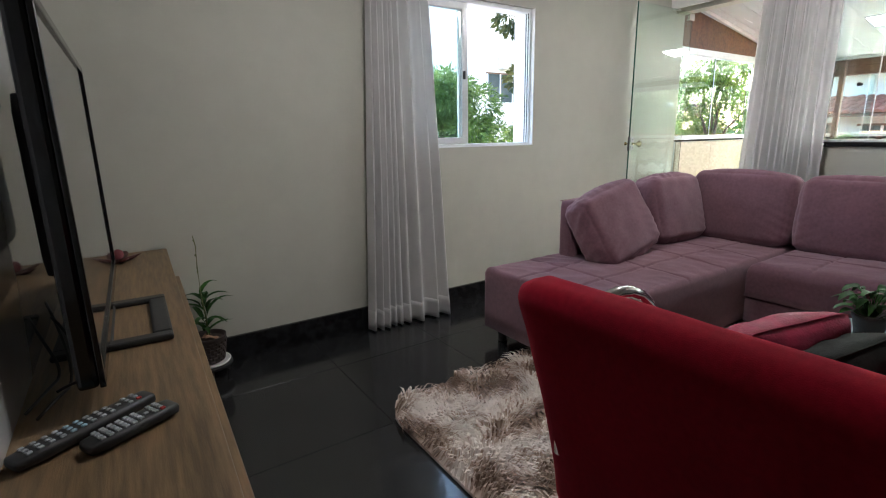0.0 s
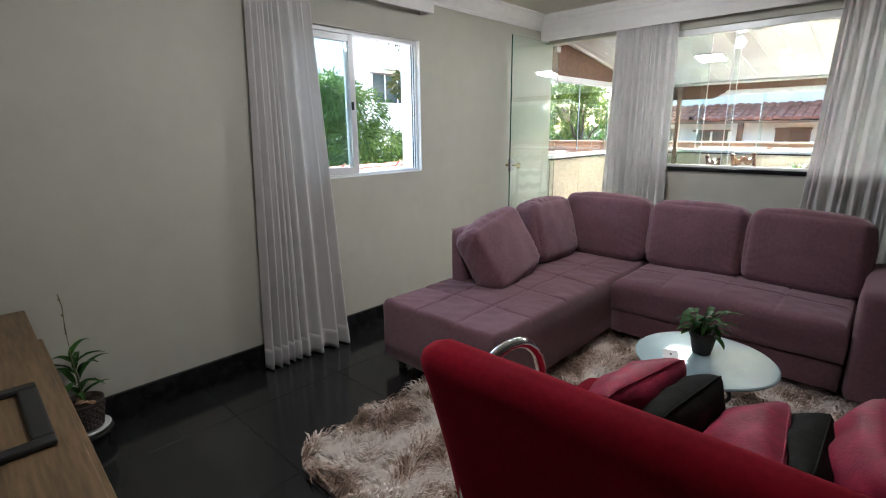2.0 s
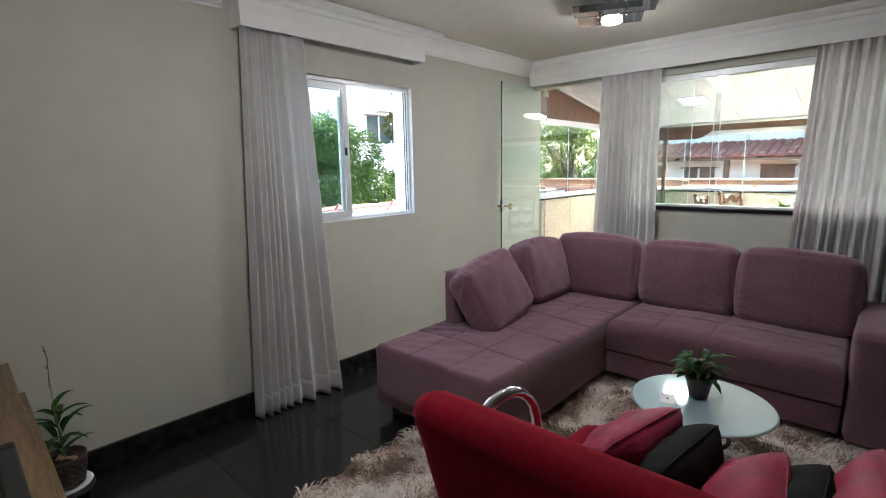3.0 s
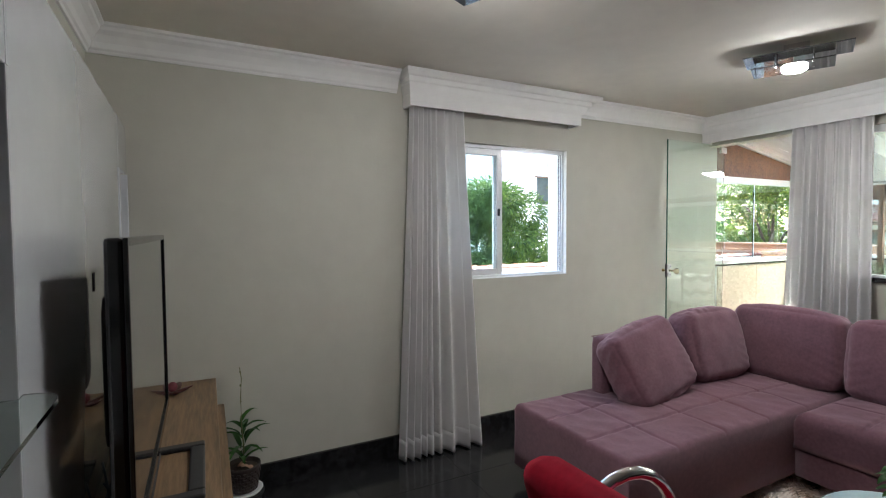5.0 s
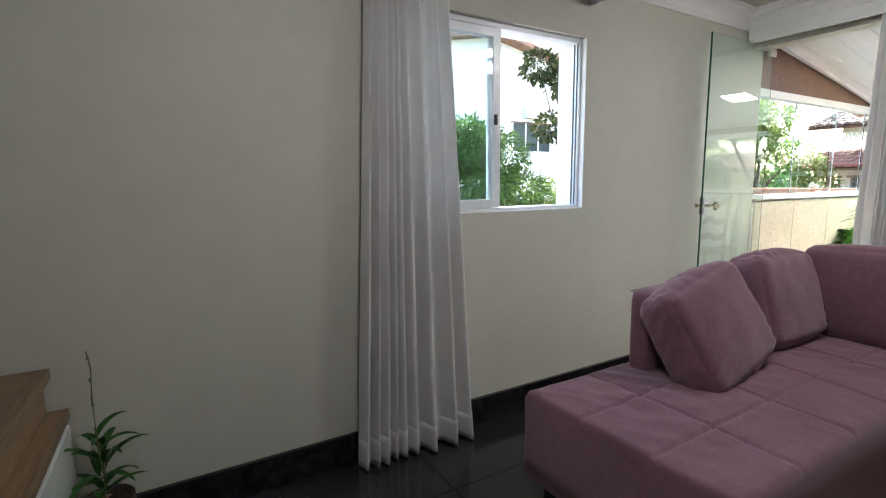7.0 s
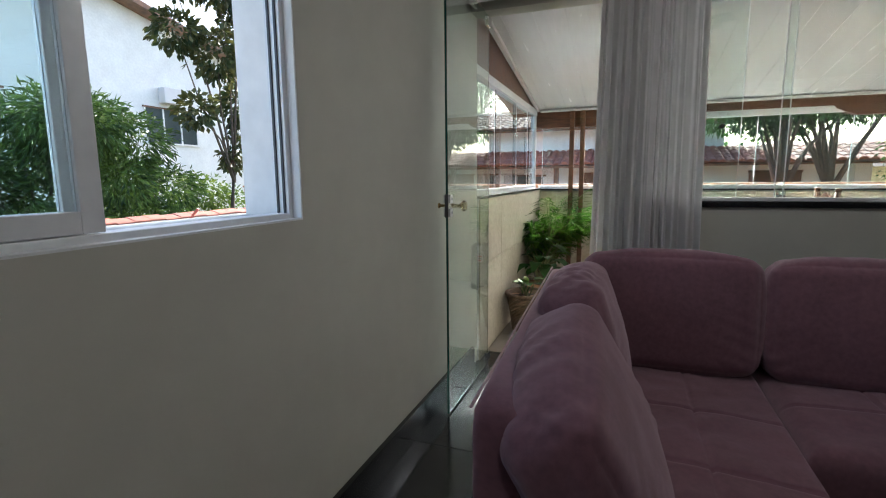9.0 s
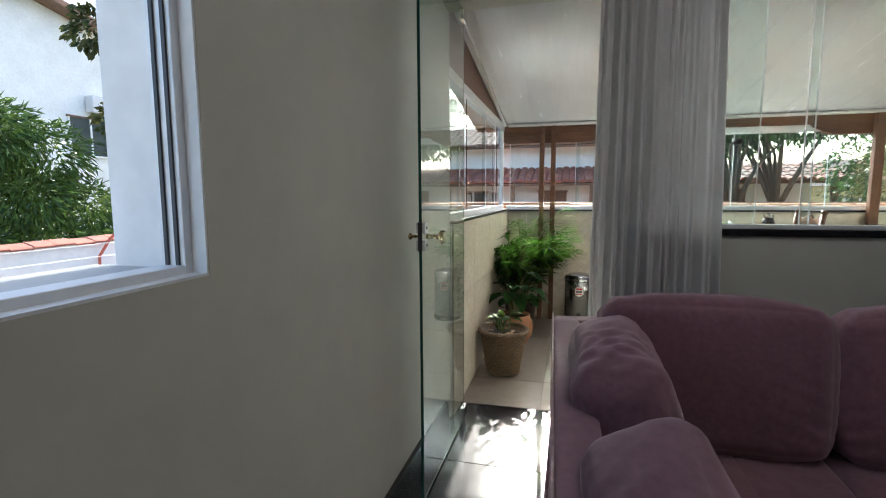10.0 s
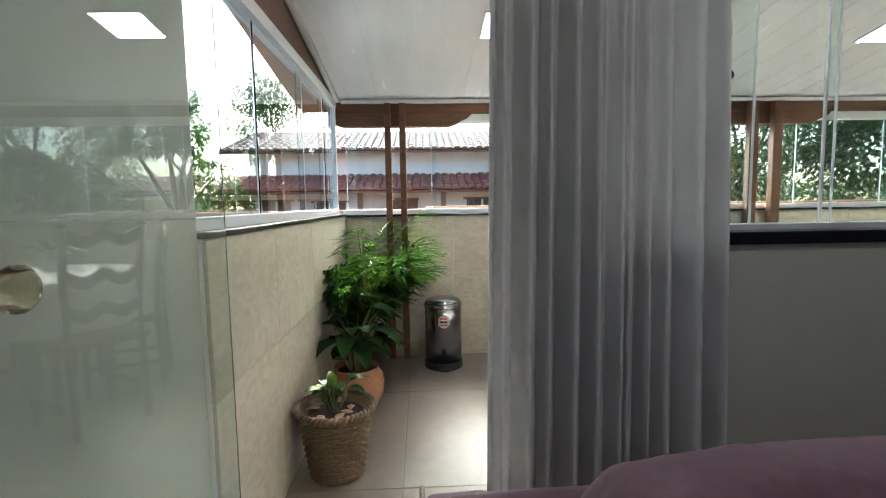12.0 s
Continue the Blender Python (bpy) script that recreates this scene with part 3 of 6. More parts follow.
for k, (lab, mat, w, x, y, z, lean, turn) in enumerate((
        ("crimson patterned cushion leaning against a black one", M_PINK, 0.37, -1.335, -2.14, 0.582, 24, -12),
        ("black taffeta cushion between crimson ones", M_BLACKCLOTH, 0.345, -1.31, -2.245, 0.566, 24, -8),
        ("crimson patterned cushion leaning low", M_PINK, 0.37, -1.365, -2.40, 0.566, 36, 6),
        ("black taffeta cushion tucked between crimson ones", M_BLACKCLOTH, 0.34, -1.33, -2.50, 0.560, 24, 0),
        ("crimson patterned cushion standing at the end", M_PINK, 0.375, -1.30, -2.635, 0.588, 12, 8))):
    pillow(lab, mat, w, pose(x, y, z, 0, 0, turn) @ pose(0, 0, 0, lean, 0, 0), k * 5.3)

# ---- shaggy rug ----
RUG = (-1.69, 0.75, -2.92, -0.875)


def in_rug(x, y, r=0.16):
    x0, x1, y0, y1 = RUG
    cx, cy = max(x0 + r, min(x1 - r, x)), max(y0 + r, min(y1 - r, y))
    return (x - cx) ** 2 + (y - cy) ** 2 <= r * r or (x0 <= x <= x1 and y0 <= y <= y1 and (x == cx or y == cy))


def rug_material():
    mat = bpy.data.materials.new("shaggy pile")
    mat.use_nodes = True
    n, l = nodes_of(mat)
    b = n["Principled BSDF"]
    b.inputs["Roughness"].default_value = 0.75
    b.inputs["Sheen Weight"].default_value = 0.3
    tc, no, geo = n.new("ShaderNodeTexCoord"), n.new("ShaderNodeTexNoise"), n.new("ShaderNodeNewGeometry")
    no.inputs["Scale"].default_value, no.inputs["Detail"].default_value = 5.5, 3
    l.new(tc.outputs["Object"], no.inputs["Vector"])
    ma = n.new("ShaderNodeMath"); ma.operation = "MULTIPLY_ADD"; ma.inputs[1].default_value = 0.16
    l.new(geo.outputs["Random Per Island"], ma.inputs[0]); l.new(no.outputs[0], ma.inputs[2])
    ramp = n.new("ShaderNodeValToRGB")
    el = ramp.color_ramp.elements
    el[0].position, el[0].color = 0.44, (0.15, 0.085, 0.050, 1)
    el[1].position, el[1].color = 0.66, (0.86, 0.77, 0.70, 1)
    e = el.new(0.55); e.color = (0.50, 0.36, 0.28, 1)
    l.new(ma.outputs[0], ramp.inputs[0]); l.new(ramp.outputs[0], b.inputs["Base Color"])
    return mat


M_RUG = rug_material()
rug = thing("shaggy_rug", "brown and cream shaggy rug on black tiles", "rug")
bm = bmesh.new()
x0, x1, y0, y1 = RUG
ring = []
for cx, cy, a0 in ((x1 - .16, y1 - .16, 0), (x0 + .16, y1 - .16, 90), (x0 + .16, y0 + .16, 180), (x1 - .16, y0 + .16, 270)):
    for k in range(9):
        a = radians(a0 + 90 * k / 8)
        ring.append((cx + .155 * math.cos(a), cy + .155 * math.sin(a)))
lo = [bm.verts.new((x, y, 0.001)) for x, y in ring]
hi = [bm.verts.new((x, y, 0.014)) for x, y in ring]
bm.faces.new(hi)
for k in range(len(ring)):
    bm.faces.new((lo[k], lo[(k + 1) % len(ring)], hi[(k + 1) % len(ring)], hi[k]))
part("backing", bm, M_RUG, rug)
rnd = random.Random(11)
verts, faces = [], []
for _ in range(52000):
    x, y = rnd.uniform(x0, x1), rnd.uniform(y0, y1)
    if not in_rug(x, y) or (-0.8 < x and y > -1.28) or (x > 0.42 and y > -2.5):
        continue
    q = Vector((x * 3.2, y * 3.2, 0.7))
    lean = 2.5 * noise.noise(q) * math.pi + rnd.uniform(-0.45, 0.45)
    ln, w, h = rnd.uniform(0.04, 0.075), rnd.uniform(0.0025, 0.005), rnd.uniform(0.016, 0.036)
    dx, dy = math.cos(lean) * ln, math.sin(lean) * ln
    sx, sy = -math.sin(lean) * w, math.cos(lean) * w
    k = len(verts)
    verts += [(x - sx, y - sy, 0.012), (x + sx, y + sy, 0.012), (x + dx * 0.45 + sx, y + dy * 0.45 + sy, 0.012 + h), (x + dx * 0.45 - sx, y + dy * 0.45 - sy, 0.012 + h),
              (x + dx, y + dy, 0.012 + h * 0.72)]
    faces += [(k, k + 1, k + 2, k + 3), (k + 3, k + 2, k + 4)]
me = bpy.data.meshes.new("shag")
me.from_pydata(verts, [], faces)
me.materials.append(M_RUG)
pile = new("shag", me)
pile.parent = rug
tagged(pile, "long shaggy pile", kind="stuff")


# ---- plants ----
def leaf_mat(name, dark, light, rough=0.42, scale=1.1, spec=0.35, through_amount=0.3):
    """Foliage whose leaves differ one by one and let light through."""
    mat = bpy.data.materials.new(name)
    mat.use_nodes = True
    n, l = nodes_of(mat)
    b, out = n["Principled BSDF"], n["Material Output"]
    b.inputs["Roughness"].default_value = rough
    b.inputs["Specular IOR Level"].default_value = spec
    geo, tc, no = n.new("ShaderNodeNewGeometry"), n.new("ShaderNodeTexCoord"), n.new("ShaderNodeTexNoise")
    no.inputs["Scale"].default_value = scale
    l.new(tc.outputs["Object"], no.inputs["Vector"])
    ma = n.new("ShaderNodeMath"); ma.operation = "MULTIPLY_ADD"; ma.inputs[1].default_value = 0.6
    l.new(geo.outputs["Random Per Island"], ma.inputs[0]); l.new(no.outputs[0], ma.inputs[2])
    ramp = n.new("ShaderNodeValToRGB")
    ramp.color_ramp.elements[0].position, ramp.color_ramp.elements[1].position = 0.4, 1.1
    ramp.color_ramp.elements[0].color, ramp.color_ramp.elements[1].color = (*dark, 1), (*light, 1)
    l.new(ma.outputs[0], ramp.inputs[0]); l.new(ramp.outputs[0], b.inputs["Base Color"])
    tr = n.new("ShaderNodeBsdfTranslucent")
    l.new(ramp.outputs[0], tr.inputs[0])
    mix = n.new("ShaderNodeMixShader"); mix.inputs[0].default_value = through_amount
    l.new(b.outputs[0], mix.inputs[1]); l.new(tr.outputs[0], mix.inputs[2]); l.new(mix.outputs[0], out.inputs[0])
    return mat


M_LEAF = surface("green leaf", (0.042, 0.115, 0.022), 0.5, second=(0.014, 0.05, 0.011), grain=30, coarse=9, bump=0.1, spec=0.12, random_amount=0.15)
M_LEAFLIGHT = surface("yellow green leaf", (0.12, 0.17, 0.02), 0.7, second=(0.035, 0.085, 0.014), grain=20, coarse=6, bump=0.1, spec=0.08)
M_STEM = surface("plant stem", (0.13, 0.14, 0.05), 0.6, vary=0.3, grain=30, bump=0.1)
M_SOIL = surface("potting soil", (0.035, 0.022, 0.014), 0.95, vary=0.5, grain=90, coarse=20, bump=0.8, bump_scale=90)
M_TERRA = surface("terracotta", (0.42, 0.19, 0.10), 0.75, vary=0.15, grain=30, coarse=5, bump=0.2)
M_POTDARK = surface("dark brown pot", (0.035, 0.022, 0.018), 0.5, vary=0.3, grain=40, bump=0.25)
M_WICKER = surface("woven resin wicker", (0.175, 0.115, 0.068), 0.55, vary=0.3, grain=60, coarse=10, bump=0.3, bump_scale=200)


def blade(bm, base, heading, rise, length, width, droop, n=6, fold=0.15, tip=0.0, belly=0.45):
    """A single leaf: an arched, folded blade with two rows of faces."""
    d = Vector((math.cos(heading), math.sin(heading), 0))
    s = Vector((-d.y, d.x, 0))
    p = Vector(base)
    a = rise
    rows = []
    for i in range(n + 1):
        t = i / n
        w = width * max(0.02, math.sin(math.pi * min(1, (t ** (0.7 if belly < 0.5 else 1.0)) * 0.97 + 0.015)) ** 0.8) / 2
        up = Vector((-d.x * math.sin(a), -d.y * math.sin(a), math.cos(a)))
        rows.append((bm.verts.new(p - s * w + up * w * fold), bm.verts.new(p), bm.verts.new(p + s * w + up * w * fold)))
        p = p + (d * math.cos(a) + Vector((0, 0, 1)) * math.sin(a)) * (length / n)
        a -= droop / n
    for r0, r1 in zip(rows, rows[1:]):
        bm.faces.new((r0[0], r0[1], r1[1], r1[0]))
        bm.faces.new((r0[1], r0[2], r1[2], r1[1]))
    return p


def pot_parts(ob, prof, mat, soil_r, soil_z, n=28):
    bm = bmesh.new()
    lathe(bm, prof, n)
    part("pot", bm, mat, ob, smooth=True)
    bm = bmesh.new()
    lathe(bm, [(soil_r, soil_z - 0.02), (soil_r, soil_z), (soil_r * 0.5, soil_z + 0.006), (0.0001, soil_z + 0.008)], 20)
    part("soil", bm, M_SOIL, ob)


# ---- orchid on the floor beside the bench ----
orchid = thing("potted_orchid", "potted orchid in a dark woven pot on a saucer", "plant", at=(-2.235, -0.125, 0.072))
stand = thing("plant_stand", "low black plant stand under the orchid", "plant stand", at=(-2.235, -0.125, 0))
bm = bmesh.new()
lathe(bm, [(0.001, 0.058), (0.095, 0.058), (0.098, 0.062), (0.098, 0.070), (0.095, 0.0715), (0.001, 0.0715)], 28)
part("plate", bm, M_BLACKMATT, stand)
for k in range(3):
    a = 2 * math.pi * k / 3 + 0.4
    bm = bmesh.new()
    tube(bm, [(0.075 * math.cos(a), 0.075 * math.sin(a), 0.058), (0.088 * math.cos(a), 0.088 * math.sin(a), 0.0)], 0.008, 8)
    part("leg", bm, M_BLACKMATT, stand)
bm = bmesh.new()
lathe(bm, [(0.075, 0.0), (0.085, 0.004), (0.092, 0.014), (0.086, 0.014), (0.078, 0.008), (0.001, 0.008)], 28)
part("saucer", bm, M_WHITE, orchid, "white plastic saucer", smooth=True)
pot_parts(orchid, [(0.055, 0.010), (0.062, 0.02), (0.078, 0.12), (0.082, 0.135), (0.082, 0.142), (0.076, 0.142), (0.07, 0.115), (0.001, 0.11)], M_POTDARK, 0.072, 0.122)
bm = bmesh.new()
for k in range(16):
    for j in range(7):
        a, z = 2 * math.pi * (k + 0.5 * (j % 2)) / 16, 0.022 + j * 0.0155
        r = 0.0635 + 0.17 * (z - 0.02)
        box(bm, -0.003, 0.003, -0.010, 0.010, -0.006, 0.006, bevel=0.002, m=pose(r * math.cos(a), r * math.sin(a), z, 0, 0, math.degrees(a)), seg=1)
w = part("weave", bm, M_POTDARK, orchid)
w["kind"] = "stuff"
rnd = random.Random(21)
for k in range(17):
    bm = bmesh.new()
    z = 0.14 + 0.0125 * k
    blade(bm, (rnd.uniform(-0.012, 0.012), rnd.uniform(-0.012, 0.012), z), k * 2.4, rnd.uniform(0.5, 1.15), rnd.uniform(0.12, 0.18), 0.026, rnd.uniform(1.0, 1.9), fold=0.5)
    part("leaf", bm, M_LEAF, orchid, smooth=True)
bm = bmesh.new()
tube(bm, [(0, 0, 0.12), (0.004, 0.003, 0.22), (-0.004, 0.002, 0.33), (-0.006, 0.0, 0.48), (-0.001, 0.0, 0.58), (-0.008, 0.0, 0.635)], 0.0042, 7, r1=0.0018)
part("flower_stem", bm, M_STEM, orchid)
for z in (0.38, 0.46, 0.54, 0.61):
    bm = bmesh.new()
    lathe(bm, [(0.0005, -0.006), (0.005, 0.0), (0.0005, 0.008)], 6, (-0.006, 0.004, z))
    part("bud", bm, M_STEM, orchid)
for k in range(5):
    bm = bmesh.new()
    blade(bm, (0.03 * math.cos(k), -0.03 + 0.01 * k, 0.135), -1.6 + k * 0.5, 0.7, 0.045, 0.03, 1.4, fold=-0.3)
    part("dry_leaf", bm, surface("dry husk", (0.42, 0.24, 0.15), 0.8, vary=0.2, grain=50) if k == 0 else bpy.data.materials["dry husk"], orchid, smooth=True)

# ---- television bench, panel and television ----
bench = thing("tv_bench", "brown oak veneer television bench with white lower carcass", "tv bench")
BX = -2.382
part("top_board", box_bm(XW + 0.042, BX, -2.45, -0.035, 0.610, 0.645, bevel=0.003), M_WOOD, bench)
part("upper_front", box_bm(XW + 0.042, BX - 0.02, -2.43, -0.045, 0.505, 0.610, bevel=0.002), M_WOOD, bench)
part("ledge", box_bm(XW + 0.042, BX + 0.035, -2.45, -0.030, 0.470, 0.505, bevel=0.003), M_WOOD, bench)
part("carcass", box_bm(XW + 0.042, BX + 0.02, -2.44, -0.040, 0.04, 0.470, bevel=0.003), M_GLOSSWHITE, bench, "white lacquered carcass")
part("plinth", box_bm(XW + 0.04, BX - 0.04, -2.42, -0.060, 0.0, 0.04), M_BLACKMATT, bench)
for k in range(3):
    ya = -2.43 + 0.795 * k
    d = part("drawer_front", box_bm(BX + 0.02, BX + 0.036, ya + 0.004, ya + 0.791, 0.06, 0.455, bevel=0.002), M_GLOSSWHITE, bench)
bench.matrix_world = pose(BX, -1.2, 0, 0, 0, -1.7) @ Matrix.Translation((-BX, 1.2, 0))

unit = thing("wall_panel_unit", "white lacquered television wall panel with open niches and glass shelves", "wall unit")
PX = -2.70
M_NICHE = surface("grey niche board", (0.30, 0.30, 0.31), 0.35, vary=0.05, bump=0.02)
part("back_board", box_bm(XW, PX, -1.72, -0.36, 0.647, 1.87, bevel=0.003), M_GLOSSWHITE, unit)
part("top_box", box_bm(XW, PX, -0.357, -0.05, 1.655, 1.87, bevel=0.003), M_GLOSSWHITE, unit)
part("top_box", box_bm(XW, PX, -2.40, -1.723, 1.655, 1.87, bevel=0.003), M_GLOSSWHITE, unit)
part("niche_back", box_bm(XW, XW + 0.02, -0.357, -0.05, 0.647, 1.652), M_NICHE, unit)
part("niche_back", box_bm(XW, XW + 0.02, -2.40, -1.723, 0.647, 1.652), M_NICHE, unit)
for y in (-0.357, -0.07, -1.743, -2.40):
    part("niche_side", box_bm(XW + 0.02, PX + 0.004, y, y + 0.02, 0.647, 1.652, bevel=0.002), M_GLOSSWHITE, unit)
for y0_, y1_, zs in ((-0.335, -0.075, (0.98, 1.30)), (-2.375, -1.75, (1.118,))):
    for z in zs:
        bm = bmesh.new()
        fr = PX + (0.06 if y1_ < -1 else 0.0)
        pts = [(XW + 0.022, y0_), (fr - 0.03, y0_), (fr, y0_ + 0.03)]
        for k in range(7):
            a = radians(90 * k / 6)
            pts.append((fr - 0.05 + 0.05 * math.cos(a), (y1_ + 0.02 if y1_ < -1 else y1_) - 0.05 + 0.05 * math.sin(a)))
        if y1_ < -1:
            pts.append((PX + 0.006, y1_ + 0.02))
            pts.append((PX + 0.006, y1_ - 0.006))
            pts.append((XW + 0.022, y1_ - 0.006))
        else:
            pts.append((XW + 0.022, y1_))
        lo = [bm.verts.new((x, y, z)) for x, y in pts]
        hi = [bm.verts.new((x, y, z + 0.008)) for x, y in pts]
        bm.faces.new(lo[::-1]); bm.faces.new(hi)
        for k in range(len(pts)):
            bm.faces.new((lo[k], lo[(k + 1) % len(pts)], hi[(k + 1) % len(pts)], hi[k]))
        g = part("glass_shelf", bm, M_GLASSG, unit, "clear green-edged glass shelf")
        g.visible_shadow = False
        bm = bmesh.new()
        lathe(bm, [(0.007, -0.012), (0.009, -0.01), (0.009, 0.0)], 12, (PX - 0.02, y1_ - 0.05, z))
        part("shelf_pin", bm, M_CHROME, unit)
bm = bmesh.new()
box(bm, PX, PX + 0.002, -1.027, -0.999, 1.216, 1.270, bevel=0.0009, seg=1)
part("cable_slot", bm, M_BLACKMATT, unit)

tv = thing("television", "large black flat television on a square ring stand", "television", at=pose(-2.572, -1.03, 0.6455, 0, 0, -1.2))
part("housing", box_bm(-0.022, 0.012, -0.525, 0.525, 0.045, 0.730, bevel=0.008), M_BLACKGLOSS, tv)
bm = bmesh.new()
soft_box(bm, 0.05, 0.70, 0.38, r=0.022, bulge=0.05, seg=8, m=pose(-0.046, 0.05, 0.40))
part("rear_cover", bm, M_BLACKMATT, tv, smooth=True)
for c in ((0.012, 0.022, -0.525, -0.508, 0.045, 0.730), (0.012, 0.022, 0.508, 0.525, 0.045, 0.730), (0.012, 0.022, -0.508, 0.508, 0.712, 0.730), (0.012, 0.022, -0.508, 0.508, 0.045, 0.075)):
    part("bezel", box_bm(*c, bevel=0.002), M_BLACKGLOSS, tv)
M_SCREEN = surface("dark glossy screen", (0.012, 0.013, 0.014), 0.09, vary=0.1, bump=0.0, spec=0.9, coat=0.6, rough_vary=0.02)
part("screen", box_bm(0.012, 0.016, -0.508, 0.508, 0.075, 0.712), M_SCREEN, tv)
part("neck", box_bm(-0.03, 0.0, -0.09, 0.09, 0.012, 0.052, bevel=0.006), M_BLACKGLOSS, tv)
for c in ((-0.10, 0.150, -0.225, -0.185, 0.0, 0.016), (-0.10, 0.150, 0.130, 0.170, 0.0, 0.016), (0.105, 0.150, -0.185, 0.130, 0.0, 0.016), (-0.10, 0.02, -0.185, 0.130, 0.0, 0.014)):
    part("stand_bar", box_bm(*c, bevel=0.006), M_BLACKMATT, tv)

# loose cables behind the television
for k, (ya, yb, hang) in enumerate(((-1.50, -1.28, 0.06), (-1.56, -1.20, 0.02), (-1.46, -1.34, 0.10))):
    cb = thing("cable", "thin black cable trailing over the bench", "cable", group="television cables")
    bm = bmesh.new()
    pts = []
    for i in range(15):
        t = i / 14
        pts.append((-2.69 + 0.045 * math.sin(math.pi * t) + 0.02 * k, ya + (yb - ya) * t + 0.03 * math.sin(6 * t + k), 0.652 + 0.22 * max(0, t - 0.35) ** 1.4 + hang * math.sin(math.pi * t) * 0.2))
    tube(bm, pts, 0.003, 6)
    part("wire", bm, M_BLACKMATT, cb, smooth=True)

# remote controls
M_KEYS = surface("pale grey rubber keys", (0.34, 0.36, 0.38), 0.6, vary=0.05, bump=0.0)
M_KEYBLUE = surface("light blue keys", (0.30, 0.44, 0.56), 0.5, vary=0.05, bump=0.0)
M_KEYRED = surface("red key", (0.5, 0.03, 0.03), 0.5, vary=0.05, bump=0.0)


def remote(label, m, length, width, rows, cols, mat2):
    ob = thing("remote_control", label, "remote control", group="remotes on the bench", at=m)
    bm = bmesh.new()
    soft_box(bm, length, width, 0.022, r=0.009, bulge=0.1, seg=6, m=pose(0, 0, 0.012))
    part("case", bm, M_BLACKMATT, ob, smooth=True)
    for i in range(rows):
        for j in range(cols):
            x = -length / 2 + 0.022 + i * (length - 0.05) / (rows - 1)
            y = (j - (cols - 1) / 2) * width / (cols + 0.8)
            mat = mat2 if i in (4, 5) else (M_KEYRED if (i == rows - 1 and j == 0) else M_KEYS)
            if i in (rows - 3,) and j != 1:
                continue
            part("key", box_bm(x - 0.0042, x + 0.0042, y - 0.0032, y + 0.0032, 0.022, 0.0262, bevel=0.0012, seg=1), mat, ob)


remote("black remote control with pale keys on the wooden bench", pose(-2.592, -1.627, 0.646, 0, 0, 32), 0.225, 0.044, 12, 3, M_KEYBLUE)
remote("second black remote control with grey keys on the bench", pose(-2.528, -1.668, 0.646, 0, 0, 28), 0.150, 0.044, 9, 4, M_KEYS)

# ornament: a leaf-shaped dish with a round candle
orn = thing("candle_dish", "dark red star-shaped dish with a round candle on the bench", "ornament", at=(-2.535, -0.20, 0.646))
M_MAROON = surface("maroon lacquer", (0.07, 0.016, 0.014), 0.45, vary=0.2, grain=40, bump=0.1)
bm = bmesh.new()
ring, low = [], []
for k in range(40):
    a = 2 * math.pi * k / 40
    r = 0.062 + 0.026 * math.cos(5 * a)
    ring.append(bm.verts.new((r * math.cos(a), r * math.sin(a), 0.016 + 0.010 * math.cos(5 * a))))
    low.append(bm.verts.new((0.5 * r * math.cos(a), 0.5 * r * math.sin(a), 0.0)))
cen = bm.verts.new((0, 0, 0.008))
for k in range(40):
    k2 = (k + 1) % 40
    bm.faces.new((ring[k], ring[k2], low[k2], low[k]))
    bm.faces.new((ring[k2], ring[k], cen))
bm.faces.new(low[::-1])
part("dish", bm, M_MAROON, orn, smooth=True)
bm = bmesh.new()
lathe(bm, [(0.001, 0.008), (0.012, 0.010), (0.019, 0.019), (0.021, 0.031), (0.017, 0.043), (0.008, 0.050), (0.001, 0.052)], 20)
part("candle", bm, surface("dusty red wax", (0.20, 0.04, 0.055), 0.6, vary=0.25, grain=30), orn, "round red candle", smooth=True)

# ---- coffee table ----
table = thing("coffee_table", "round frosted glass coffee table with black bent legs", "coffee table", at=(-0.43, -2.11, 0))
M_FROST = surface("frosted pale glass", (0.40, 0.53, 0.57), 0.06, vary=0.03, bump=0.0, coat=0.5, rough_vary=0.02)
bm = bmesh.new()
lathe(bm, [(0.001, 0.408), (0.262, 0.408), (0.268, 0.412), (0.268, 0.416), (0.262, 0.420), (0.001, 0.420)], 56)
part("tabletop", bm, M_FROST, table, "round frosted glass top")
for k in range(3):
    a = 2 * math.pi * k / 3 - 0.5
    bm = bmesh.new()
    pts = []
    for i in range(9):
        t = i / 8
        r = 0.07 + 0.13 * t ** 1.6
        pts.append((r * math.cos(a + 0.25 * t), r * math.sin(a + 0.25 * t), 0.40 - 0.385 * t))
    tube(bm, pts, 0.012, 10)
    part("leg", bm, M_BLACKMATT, table, smooth=True)
bm = bmesh.new()
tube(bm, [(0.11 * math.cos(a), 0.11 * math.sin(a), 0.27) for a in [2 * math.pi * i / 20 for i in range(20)]], 0.008, 8, closed=True)
part("ring", bm, M_BLACKMATT, table, smooth=True)
bm = bmesh.new()
lathe(bm, [(0.09, 0.398), (0.09, 0.407)], 24)
part("mount", bm, M_BLACKMATT, table)

